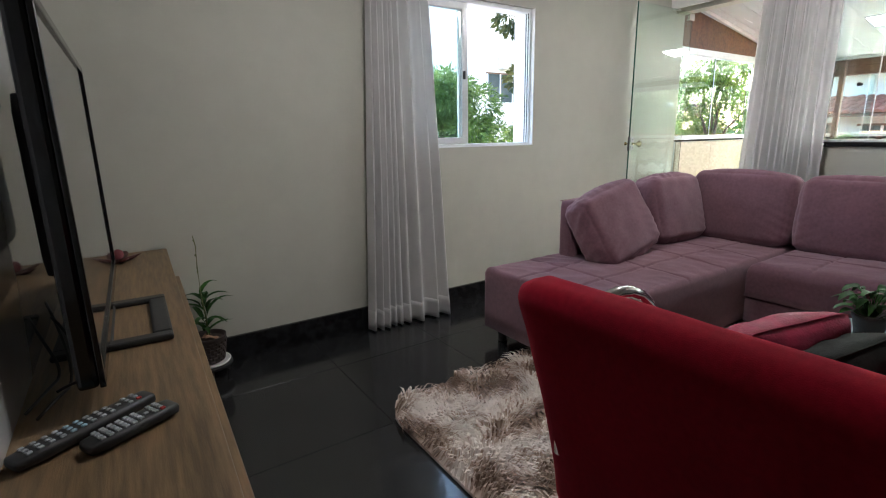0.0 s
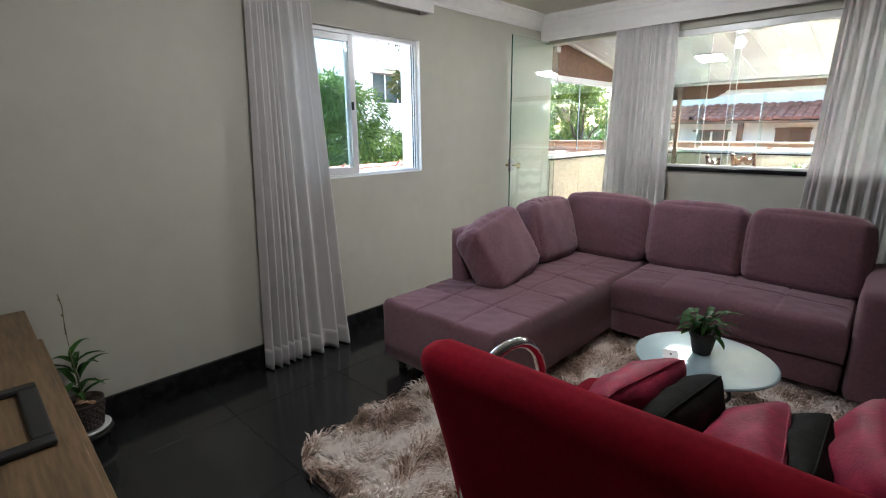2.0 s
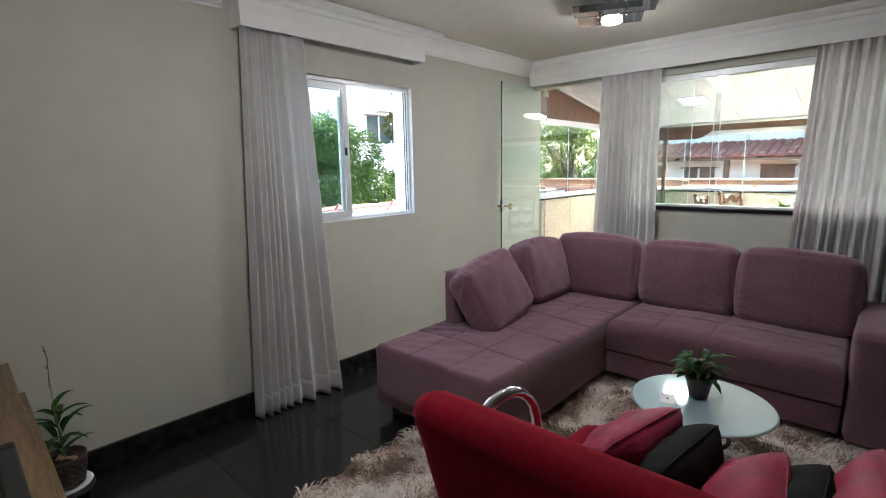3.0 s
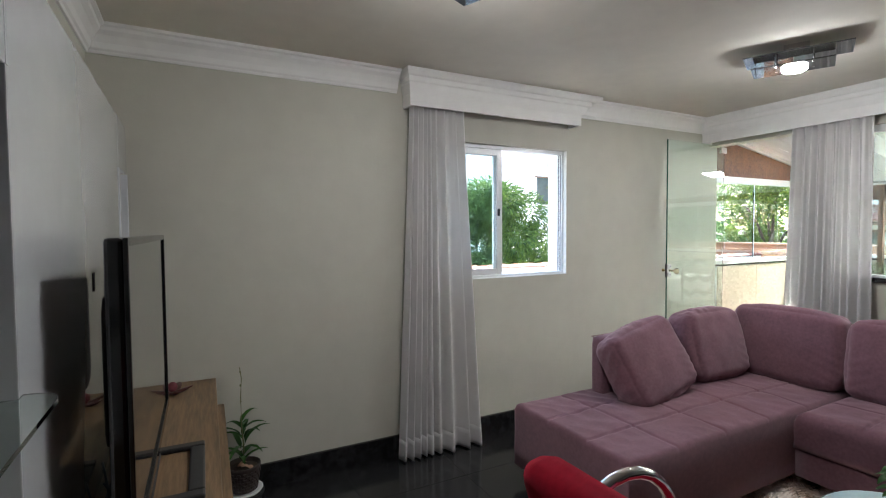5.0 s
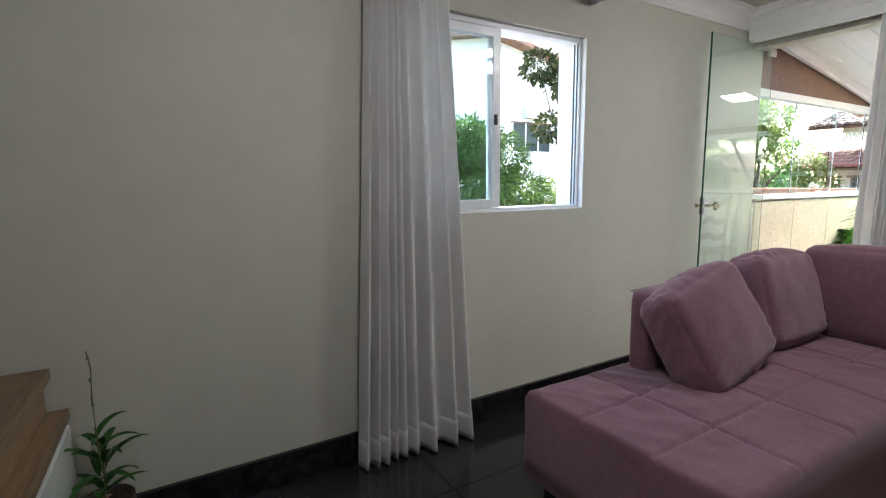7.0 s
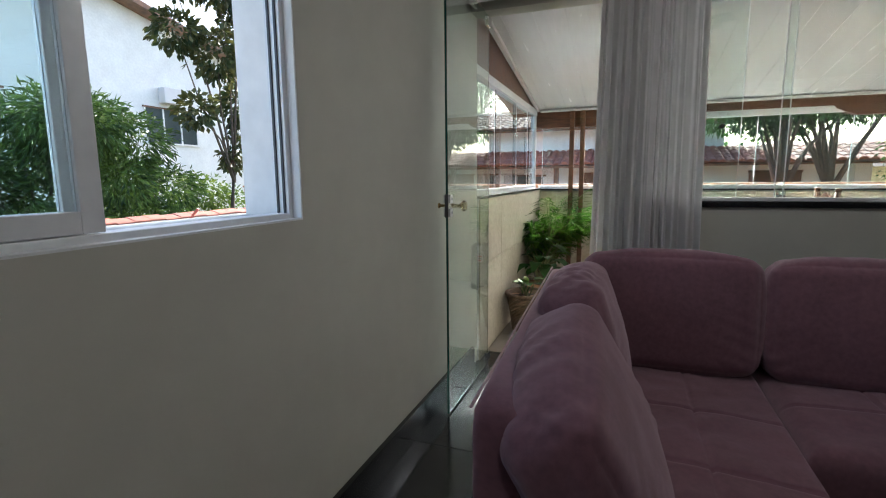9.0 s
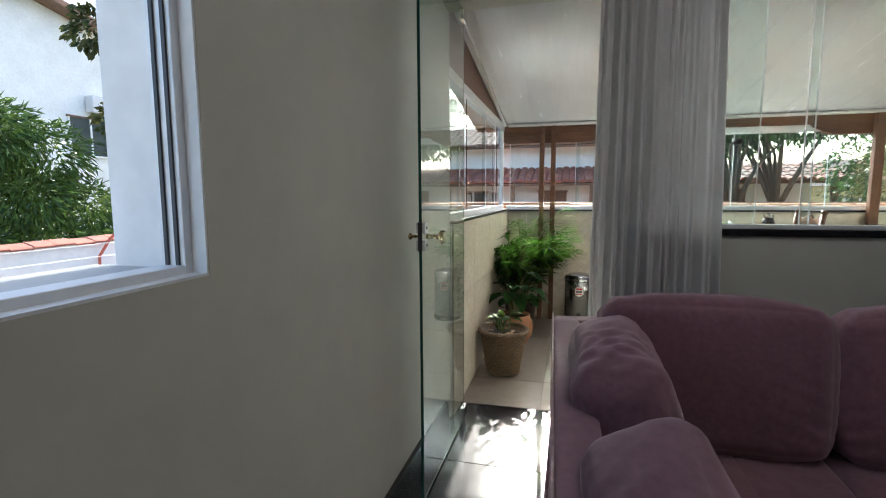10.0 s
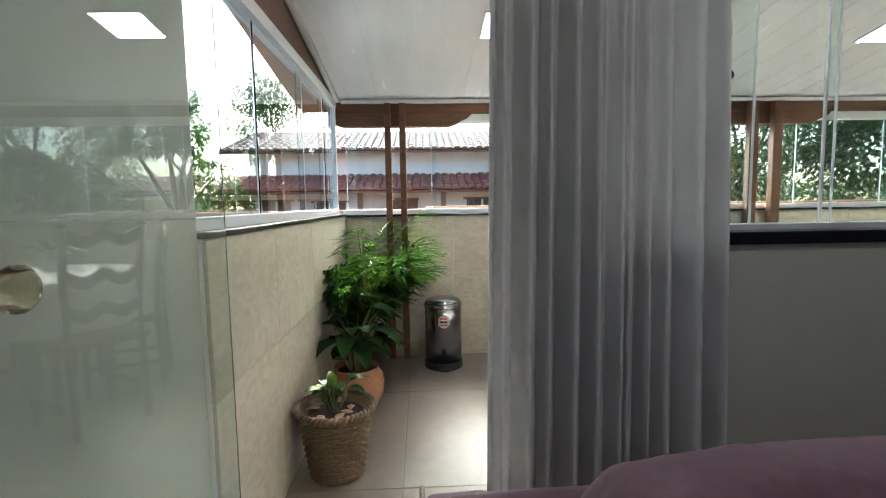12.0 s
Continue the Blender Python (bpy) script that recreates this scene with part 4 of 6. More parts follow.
tp = thing("potted_anthurium", "small green plant in a dark pot on the coffee table", "plant", at=(-0.40, -2.09, 0.421))
pot_parts(tp, [(0.030, 0.0), (0.036, 0.004), (0.05, 0.075), (0.054, 0.08), (0.054, 0.092), (0.048, 0.092), (0.045, 0.07), (0.001, 0.07)], M_POTDARK, 0.046, 0.078)
rnd = random.Random(33)
for k in range(44):
    bm = bmesh.new()
    a = k * 2.4 + rnd.uniform(-0.3, 0.3)
    ln, rr, zz = rnd.uniform(0.045, 0.085), rnd.uniform(0.01, 0.085), rnd.uniform(0.10, 0.19)
    tube(bm, [(0.01 * math.cos(a), 0.01 * math.sin(a), 0.08), (rr * 0.5 * math.cos(a), rr * 0.5 * math.sin(a), zz * 0.8), (rr * math.cos(a), rr * math.sin(a), zz)], 0.0016, 5)
    blade(bm, (rr * math.cos(a), rr * math.sin(a), zz), a + rnd.uniform(-0.6, 0.6), rnd.uniform(-0.1, 0.8), ln, rnd.uniform(0.020, 0.034), rnd.uniform(0.5, 1.6), fold=0.3)
    part("leaf", bm, M_LEAF, tp, smooth=True)
for k in range(3):
    bm = bmesh.new()
    blade(bm, (0.01 * k - 0.03, 0.01, 0.15), 2.5 + k, 0.9, 0.045, 0.028, 0.8, fold=0.4)
    part("bract", bm, bpy.data.materials["dusty red wax"], tp, "faded pink bract", smooth=True)
card = thing("card", "small white card lying on the glass coffee table", "card", at=pose(-0.50, -2.00, 0.4205, 0, 0, 20))
part("sheet", box_bm(-0.045, 0.045, -0.03, 0.03, 0.0, 0.0015), M_WHITE, card)
part("mark", box_bm(-0.008, 0.008, -0.004, 0.004, 0.0016, 0.002), M_BLACKMATT, card)

# ---- ceiling lamps ----
M_MIRROR = surface("mirror plate", (0.10, 0.105, 0.115), 0.04, metal=1.0, vary=0.02, bump=0.0, rough_vary=0.01)
M_BULB = glow("lit bulb", (1.0, 0.98, 0.95), 30.0)


def ceiling_lamp(x, y, rz):
    ob = thing("ceiling_lamp", "lit ceiling lamp of two offset dark mirror plates", "ceiling lamp", group="ceiling lamps", at=pose(x, y, CEIL, 0, 0, rz))
    part("base", box_bm(-0.055, 0.055, -0.055, 0.055, -0.03, 0.0, bevel=0.004), M_CHROME, ob)
    part("upper_plate", box_bm(-0.23, 0.23, -0.11, 0.11, -0.052, -0.046, bevel=0.001, seg=1), M_MIRROR, ob, "rectangular mirror plate")
    part("lower_plate", box_bm(-0.16, 0.20, -0.15, 0.05, -0.098, -0.092, bevel=0.001, seg=1), M_MIRROR, ob, "rectangular mirror plate")
    for px, py in ((-0.07, -0.08), (0.09, -0.08), (-0.07, 0.02), (0.09, 0.02)):
        bm = bmesh.new()
        lathe(bm, [(0.005, -0.10), (0.008, -0.098), (0.005, -0.09), (0.005, -0.03)], 10, (px, py, 0))
        part("spacer", bm, M_CHROME, ob)
    bm = bmesh.new()
    lathe(bm, [(0.046, -0.099), (0.056, -0.102), (0.058, -0.108), (0.048, -0.116), (0.024, -0.121), (0.001, -0.122)], 24, (0.01, -0.05, 0))
    part("bulb", bm, M_BULB, ob, "glowing round diffuser", smooth=True)
    lamp = new("lamp_light", bpy.data.lights.new("lamp_light", "POINT"))
    lamp.data.energy, lamp.data.shadow_soft_size, lamp.data.color = LAMP, 0.05, (1.0, 0.99, 0.98)
    lamp.matrix_world = pose(x, y, CEIL, 0, 0, rz) @ Matrix.Translation((0.01, -0.05, -0.21))
    return ob


ceiling_lamp(0.37, -1.32, 115)
ceiling_lamp(-1.56, -1.36, 115)

# ---- glass door standing open against the window wall ----
door = thing("door_1", "frameless green-tinted glass door standing open against the wall", "door", kind="structure")
leaf = part("leaf", box_bm(0.985, 1.715, -0.088, -0.078, 0.012, 2.105), M_GLASSG, door, "tempered glass leaf")
leaf.visible_shadow = False
part("edge", box_bm(0.9815, 0.9848, -0.088, -0.078, 0.012, 2.105), M_GLASSEDGE, door, "dark green glass edge")
part("edge", box_bm(0.9815, 1.715, -0.088, -0.078, 0.0085, 0.0118), M_GLASSEDGE, door)
for z in (0.03, 2.035):
    f = part("pivot", box_bm(1.665, 1.735, -0.098, -0.068, z, z + 0.055, bevel=0.003), M_CHROME, door, "chrome pivot fitting")
bm = bmesh.new()
tube(bm, [(1.70, -0.083, 0.0), (1.70, -0.083, 0.04)], 0.012, 10)
part("floor_pin", bm, M_CHROME, door)
M_LOCK = surface("polished lock plate", (0.78, 0.79, 0.82), 0.25, metal=0.4, vary=0.05, bump=0.02)
for dy in (-0.1005, -0.0775):
    for dz in (-0.052, 0.012):
        part("lock_plate", box_bm(0.984, 1.022, dy, dy + 0.012, 1.045 + dz, 1.045 + dz + 0.040, bevel=0.003), M_LOCK, door)
        bm = bmesh.new()
        sy = dy - 0.0015 if dy < -0.09 else dy + 0.0115
        lathe(bm, [(0.0055, 0.0), (0.0055, 0.0015), (0.004, 0.002), (0.001, 0.001)], 12, m=pose(1.004, sy + (0.001 if dy < -0.09 else 0.0), 1.045 + dz + 0.02, 90 if dy < -0.09 else -90, 0, 0))
        part("screw", bm, M_BLACKMATT, door)
part("lock_case", box_bm(0.9755, 0.9812, -0.0915, -0.0745, 0.990, 1.100, bevel=0.002), M_ALUDARK, door)
kmat = glass("pale amber knob glass", (0.86, 0.78, 0.55))
bm = bmesh.new()
lathe(bm, [(0.010, 0.0), (0.010, 0.012), (0.008, 0.014), (0.008, 0.040), (0.011, 0.042), (0.020, 0.050), (0.025, 0.056), (0.025, 0.064), (0.019, 0.070), (0.001, 0.071)], 24, m=pose(1.005, -0.1005, 1.045, 90, 0, 0))
part("knob", bm, kmat, door, "round amber door knob", smooth=True)
bm = bmesh.new()
lathe(bm, [(0.006, 0.0), (0.006, 0.02), (0.013, 0.026), (0.013, 0.032), (0.001, 0.034)], 16, m=pose(1.003, -0.0655, 1.045, -90, 0, 0))
part("key", bm, M_BRASS, door, "brass key in the lock", smooth=True)

# ---- veranda window in the east wall ----
w2 = thing("window_2", "frameless sliding glass window over a black granite sill", "window", kind="structure")
ya, yb, za, zb2 = BW
M_GRAN = surface("black granite sill", (0.012, 0.013, 0.015), 0.12, vary=0.4, grain=200, bump=0.0)
part("window_sill", box_bm(XE - 0.018, 1.77, ya - 0.01, yb + 0.01, za - 0.028, za + 0.002, bevel=0.004), M_GRAN, w2, "black granite sill")
part("sill_track", box_bm(1.655, 1.715, ya, yb, za + 0.002, za + 0.018, bevel=0.002), M_ALU, w2)
part("head_track", box_bm(1.645, 1.725, ya, yb, zb2 - 0.045, zb2, bevel=0.003), M_ALU, w2)
part("jamb", box_bm(1.66, 1.71, ya, ya + 0.018, za + 0.018, zb2 - 0.045, bevel=0.002), M_ALU, w2)
part("jamb", box_bm(1.66, 1.71, -2.205, -2.187, za + 0.018, zb2 - 0.045, bevel=0.002), M_ALU, w2)
for k, (p, q, xx) in enumerate(((ya + 0.02, -2.21, 1.672), (-2.185, -1.56, 1.672), (-1.60, -1.10, 1.690), (-1.40, yb, 1.704))):
    g = part("pane", box_bm(xx, xx + 0.006, p, q, za + 0.018, zb2 - 0.045), M_GLASS, w2)
    g.visible_shadow = False
    for y in (p, q):
        part("glass_edge", box_bm(xx - 0.001, xx + 0.007, y - 0.001, y + 0.003, za + 0.018, zb2 - 0.045), M_ALU, w2)
bm = bmesh.new()
lathe(bm, [(0.011, 0), (0.012, 0.004), (0.012, 0.02), (0.004, 0.024), (0.004, 0.03), (0.011, 0.032), (0.011, 0.05), (0.001, 0.051)], 16, m=pose(1.665, -1.31, 1.42, 0, 90, 0))
part("pull_knob", bm, M_BLACKMATT, w2, smooth=True)


# ---- veranda ----
VX, VY, VS = 4.05, -0.02, -6.2       # inner faces: far wall, side wall, end wall


def vceil(x):
    return 1.86 + (VX - x) * 0.165


M_VTILE = surface("matt greige porcelain", (0.31, 0.262, 0.218), 0.36, vary=0.10, grain=16, coarse=2.5, bump=0.06, bump_scale=80, random_amount=0.1, rough_vary=0.03)
M_VGROUT = surface("beige grout", (0.28, 0.24, 0.19), 0.9, bump=0.2)
M_PVC = surface("white ceiling planks", (0.66, 0.645, 0.655), 0.24, vary=0.03, grain=6, coarse=2, bump=0.03, stretch=(1, 8, 1))


def mosaic():
    """Cream wall tile with small raised chips."""
    mat = bpy.data.materials.new("cream mosaic tile")
    mat.use_nodes = True
    n, l = nodes_of(mat)
    b = n["Principled BSDF"]
    tc, mp, vo, no = n.new("ShaderNodeTexCoord"), n.new("ShaderNodeMapping"), n.new("ShaderNodeTexVoronoi"), n.new("ShaderNodeTexNoise")
    mp.inputs["Scale"].default_value = (30, 30, 52)
    l.new(tc.outputs["Object"], mp.inputs[0])
    vo.distance = "CHEBYCHEV"
    vo.inputs["Scale"].default_value = 1.0
    vo.inputs["Randomness"].default_value = 0.55
    l.new(mp.outputs[0], vo.inputs["Vector"])
    no.inputs["Scale"].default_value = 5
    l.new(tc.outputs["Object"], no.inputs["Vector"])
    ramp = n.new("ShaderNodeValToRGB")
    ramp.color_ramp.elements[0].color, ramp.color_ramp.elements[1].color = (0.47, 0.405, 0.30, 1), (0.66, 0.60, 0.49, 1)
    mix = n.new("ShaderNodeMath"); mix.operation = "MULTIPLY_ADD"; mix.inputs[1].default_value = 0.55
    sep = n.new("ShaderNodeSeparateColor")
    l.new(vo.outputs["Color"], sep.inputs[0])
    l.new(sep.outputs[0], mix.inputs[0]); l.new(no.outputs[0], mix.inputs[2])
    sub = n.new("ShaderNodeMath"); sub.operation = "SUBTRACT"; sub.inputs[1].default_value = 0.25
    l.new(mix.outputs[0], sub.inputs[0]); l.new(sub.outputs[0], ramp.inputs[0])
    l.new(ramp.outputs[0], b.inputs["Base Color"])
    b.inputs["Roughness"].default_value = 0.28
    bp = n.new("ShaderNodeBump"); bp.inputs["Strength"].default_value = 0.35; bp.inputs["Distance"].default_value = 0.003
    l.new(sep.outputs[1], bp.inputs["Height"]); l.new(bp.outputs[0], b.inputs["Normal"])
    return mat


M_MOSAIC = mosaic()
setting("veranda_wall_north", wall_bm("y", VY + 0.012, 0.13, 1.74, VX + 0.15, -1.6, 1.045), M_WHITE, "low veranda wall faced with cream mosaic tiles")
vwn = bpy.data.objects["veranda_wall_north"]
setting("veranda_wall_east", wall_bm("x", VX + 0.012, VX + 0.15, VS, VY + 0.012, -1.6, 1.045), M_WHITE, "low veranda wall faced with cream mosaic tiles")
vwe = bpy.data.objects["veranda_wall_east"]
setting("veranda_wall_south", wall_bm("y", VS - 0.15, VS, 1.74, VX + 0.15, -1.6, 2.5), M_WALL, "plain cream wall closing the veranda")
setting("veranda_floor", box_bm(1.931, VX + 0.01, VS, VY + 0.01, -0.12, -0.003), M_VGROUT, "greige porcelain veranda floor with thin joints")
vfl = bpy.data.objects["veranda_floor"]
setting("veranda_sill_north", box_bm(1.742, VX + 0.16, VY - 0.012, 0.15, 1.045, 1.062, bevel=0.003), M_GRAN, "dark granite coping on the low wall")
setting("veranda_sill_east", box_bm(VX - 0.02, VX + 0.17, VS, VY - 0.013, 1.036, 1.053, bevel=0.003), M_GRAN, "dark granite coping on the low wall")

# ceiling of white planks on a slope, one mesh
bm = bmesh.new()
yy = 0.12
while yy > VS:
    y2 = max(VS, yy - 0.20)
    for a, b, dz in ((y2 + 0.004, yy, 0.0), (y2, y2 + 0.004, 0.003)):
        vs = box(bm, 1.742, VX + 0.30, a, b, 0.0, 0.03)
        for v in vs:
            v.co.z += vceil(v.co.x) + dz
    yy = y2
setting("veranda_ceiling", bm, M_PVC, "sloping ceiling of white plastic planks")
bm = bmesh.new()
vs = box(bm, 1.5, VX + 0.36, VS - 0.2, 0.35, 0.045, 0.16)
for v in vs:
    v.co.z += vceil(v.co.x)
setting("veranda_roof", bm, M_TERRA, "clay veranda roof over the plank ceiling")
bm = bmesh.new()
box(bm, VX - 0.05, VX - 0.02, VS, VY, vceil(VX) - 0.028, vceil(VX) - 0.003, bevel=0.004)
setting("veranda_trim", bm, M_PVC, "white plastic edge strip under the plank ceiling")
bm = bmesh.new()
vs = box(bm, 1.75, VX - 0.05, VY + 0.01, VY + 0.035, -0.03, -0.002)
for v in vs:
    v.co.z += vceil(v.co.x)
setting("veranda_trim_north", bm, M_PVC, "white plastic edge strip under the plank ceiling")

# timber: main beam, shaped bolsters, paired posts, triangular gable board
beam = thing("timber_beam", "dark varnished timber beam with shaped bolsters", "beam", kind="structure")
part("beam", box_bm(VX, VX + 0.10, VS, 0.06, 1.765, 1.85, bevel=0.004), M_DARKWOOD, beam)
for yc in (-0.395, -3.08, -5.7):
    bm = bmesh.new()
    pr = [(-0.55, 1.765), (-0.52, 1.735), (-0.44, 1.700), (-0.38, 1.680), (0.38, 1.680), (0.44, 1.700), (0.52, 1.735), (0.55, 1.765)]
    pr = [(min(d, 0.06 - yc) if yc > -1 else d, z) for d, z in pr]
    a = [bm.verts.new((VX + 0.005, yc + d, z)) for d, z in pr]
    b = [bm.verts.new((VX + 0.095, yc + d, z)) for d, z in pr]
    bm.faces.new(a); bm.faces.new(b[::-1])
    for k in range(len(pr)):
        bm.faces.new((a[k], a[(k + 1) % len(pr)], b[(k + 1) % len(pr)], b[k]))
    bmesh.ops.remove_doubles(bm, verts=bm.verts[:], dist=1e-5)
    part("bolster", bm, M_DARKWOOD, beam)
for yc in (-0.395, -3.08, -5.7):
    ob = thing("timber_post", "pair of slim dark varnished timber posts on the veranda floor", "post", group="veranda posts", kind="structure")
    wd = 0.022 if yc > -1 else 0.034
    for dy in (-0.052, 0.052) if yc > -1 else (-0.09, 0.09):
        part("post", box_bm(VX - 0.075, VX - 0.022, yc + dy - wd, yc + dy + wd, 0.0, 1.83, bevel=0.004), M_DARKWOOD, ob)
bm = bmesh.new()
a = [(1.742, 1.862), (VX - 0.02, 1.862), (1.742, vceil(1.742) - 0.03)]
f0 = [bm.verts.new((x, 0.03, z)) for x, z in a]
f1 = [bm.verts.new((x, 0.07, z)) for x, z in a]
bm.faces.new(f0); bm.faces.new(f1[::-1])
for k in range(3):
    bm.faces.new((f0[k], f0[(k + 1) % 3], f1[(k + 1) % 3], f1[k]))
setting("gable_board", bm, M_DARKWOOD, "triangular dark timber board above the side glazing")


def glazing(name, label, axis, c, u0, u1, z0, z1, cuts, frame_post=True):
    """Frameless sliding panes between white rails, panes overlapping at the cuts."""
    ob = thing(name, label, "window", kind="structure")

    def b(n_, ua, ub, ca, cb, za_, zb_, mat, bev=0.002):
        cc = (ca, cb, ua, ub, za_, zb_) if axis == "x" else (ua, ub, ca, cb, za_, zb_)
        return part(n_, box_bm(*cc, bevel=bev) if bev else box_bm(*cc), mat, ob)

    b("bottom_rail", u0, u1, c - 0.03, c + 0.03, z0, z0 + 0.035, M_ALU)
    b("top_rail", u0, u1, c - 0.035, c + 0.035, z1 - 0.055, z1, M_ALU)
    if frame_post:
        b("end_post", u0, u0 + 0.03, c - 0.028, c + 0.028, z0 + 0.035, z1 - 0.055, M_ALU)
        b("end_post", u1 - 0.03, u1, c - 0.028, c + 0.028, z0 + 0.035, z1 - 0.055, M_ALU)
    ends = [u0 + 0.03, *cuts, u1 - 0.03]
    for k, (p, q) in enumerate(zip(ends, ends[1:])):
        off = -0.012 if k % 2 else 0.008
        g = b("pane", p - (0.04 if k else 0), q, c + off, c + off + 0.006, z0 + 0.035, z1 - 0.055, M_GLASSTEAL, 0)
        g.visible_shadow = False
        b("pane_edge", q - 0.003, q + 0.002, c + off - 0.001, c + off + 0.007, z0 + 0.035, z1 - 0.055, M_ALU, 0)
    return ob


glazing("window_3", "frameless veranda side glazing in white rails", "y", 0.05, 1.745, VX - 0.02, 1.062, 1.860, (2.42, 3.10, 3.72))
glazing("window_4", "frameless veranda front glazing in white rails", "x", VX + 0.06, VS, 0.0, 1.053, 1.765, (-5.5, -4.8, -4.1, -3.4, -2.7, -1.98, -1.30, -0.65), False)

# flat square ceiling lights
M_LED = glow("lit light panel", (1.0, 1.0, 1.0), 9.0)
for lx, ly in ((3.045, -1.02), (3.09, -3.13), (3.09, -5.2)):
    ang = math.degrees(math.atan(0.165))
    ob = thing("panel_light", "lit flat square light panel in the plank ceiling", "ceiling light", group="veranda panel lights", at=pose(lx, ly, vceil(lx) - 0.001, 0, ang, 0))
    for c in ((-0.13, -0.118, -0.13, 0.13), (0.118, 0.13, -0.13, 0.13), (-0.118, 0.118, -0.13, -0.118), (-0.118, 0.118, 0.118, 0.13)):
        part("frame", box_bm(*c, -0.012, 0.0, bevel=0.002, seg=1), M_PVC, ob)
    part("diffuser", box_bm(-0.118, 0.118, -0.118, 0.118, -0.009, -0.001), M_LED, ob, "glowing white diffuser")

# pedal bin
pbin = thing("pedal_bin", "shiny steel pedal bin with black rims against the tiled wall", "bin", at=(3.80, -0.705, 0))
M_STEEL = surface("brushed steel", (0.38, 0.39, 0.41), 0.16, metal=1.0, vary=0.08, grain=60, bump=0.04, stretch=(1, 1, 12))
bm = bmesh.new(); lathe(bm, [(0.128, 0.0), (0.132, 0.004), (0.132, 0.045), (0.128, 0.05)], 36); part("base_ring", bm, M_BLACKMATT, pbin, smooth=False)
bm = bmesh.new(); lathe(bm, [(0.126, 0.05), (0.126, 0.42), (0.124, 0.425)], 36); part("body", bm, M_STEEL, pbin, smooth=True)
bm = bmesh.new(); lathe(bm, [(0.127, 0.425), (0.131, 0.428), (0.131, 0.448), (0.126, 0.452)], 36); part("rim", bm, M_STEEL, pbin)
bm = bmesh.new(); lathe(bm, [(0.124, 0.452), (0.120, 0.466), (0.095, 0.480), (0.05, 0.488), (0.001, 0.490)], 36); part("lid", bm, M_STEEL, pbin, smooth=True)
part("pedal", box_bm(-0.165, -0.125, -0.035, 0.035, 0.008, 0.022, bevel=0.006), M_BLACKMATT, pbin)
lab = part("sticker", bmesh.new(), M_WHITE, pbin, "round red and white sticker")
bm = bmesh.new()
for k in range(8):
    a0, a1 = math.pi - 0.30 + 0.075 * k, math.pi - 0.30 + 0.075 * (k + 1)
    hh = 0.045 * math.sqrt(max(0.05, 1 - ((k - 3.5) / 4.2) ** 2))
    q = [(0.1275 * math.cos(a), 0.1275 * math.sin(a), 0.34 + s) for a, s in ((a0, -hh), (a1, -hh), (a1, hh), (a0, hh))]
    bm.faces.new([bm.verts.new(p) for p in q])
lab.data = mesh_of(bm, "sticker", surface("sticker", (0.62, 0.55, 0.54), 0.5, vary=0.05))
for k, (za_, zb_) in enumerate(((0.353, 0.368), (0.330, 0.345), (0.312, 0.322))):
    bm = bmesh.new()
    for j in range(4):
        a0, a1 = math.pi - 0.2 + 0.1 * j, math.pi - 0.2 + 0.1 * (j + 1) - (0.02 if j % 2 else 0)
        bm.faces.new([bm.verts.new((0.1282 * math.cos(a), 0.1282 * math.sin(a), z)) for a, z in ((a0, za_), (a1, za_), (a1, zb_), (a0, zb_))])
    part("print_bar", bm, M_KEYRED if k != 1 else M_BLACKMATT, pbin)

# wicker planter
bask = thing("wicker_planter", "brown woven wicker planter with a leafy plant by the tiled wall", "planter", at=(2.475, -0.195, 0))
bm = bmesh.new()
lathe(bm, [(0.098, 0.0), (0.102, 0.005), (0.150, 0.290), (0.142, 0.290), (0.138, 0.265), (0.001, 0.262)], 40)
part("liner", bm, M_WICKER, bask, smooth=True)
bm = bmesh.new()
for j in range(21):
    z = 0.012 + j * 0.0132
    r = 0.103 + 0.0475 * z / 0.29
    pts = []
    for k in range(88):
        a = 2 * math.pi * k / 88
        rr = r + 0.0042 * math.sin(22 * a + math.pi * (j % 2))
        pts.append((rr * math.cos(a), rr * math.sin(a), z))
    tube(bm, pts, 0.0066, 5, closed=True)
w = part("weave", bm, M_WICKER, bask, "woven strands", smooth=True)
w["kind"] = "stuff"
for ph in (0, 1):
    bm = bmesh.new()
    pts = []
    for k in range(120):
        a = 2 * math.pi * k / 120
        pts.append(((0.157 + 0.009 * math.cos(24 * a + math.pi * ph)) * math.cos(a), (0.157 + 0.009 * math.cos(24 * a + math.pi * ph)) * math.sin(a), 0.292 + 0.010 * math.sin(24 * a + math.pi * ph)))
    tube(bm, pts, 0.009, 6, closed=True)
    part("braided_rim", bm, M_WICKER, bask, smooth=True)
bm = bmesh.new(); lathe(bm, [(0.138, 0.24), (0.138, 0.262), (0.07, 0.270), (0.001, 0.272)], 28); part("soil", bm, M_SOIL, bask)
rnd = random.Random(51)
for k in range(9):
    a = k * 2.2
    bm = bmesh.new()
    h = rnd.uniform(0.05, 0.13)
    tip = Vector((0.05 * math.cos(a), 0.05 * math.sin(a), 0.27 + h))
    tube(bm, [(0.012 * math.cos(a), 0.012 * math.sin(a), 0.265), tuple(tip * 0.98 + Vector((0, 0, -0.02))), tuple(tip)], 0.0035, 5, r1=0.002)
    part("stalk", bm, M_STEM, bask)
    bm = bmesh.new()
    blade(bm, tip, a, rnd.uniform(0.1, 0.8), rnd.uniform(0.07, 0.11), rnd.uniform(0.045, 0.065), rnd.uniform(0.6, 1.4), fold=0.25)
    part("leaf", bm, M_LEAFLIGHT if k % 2 else M_LEAF, bask, smooth=True)
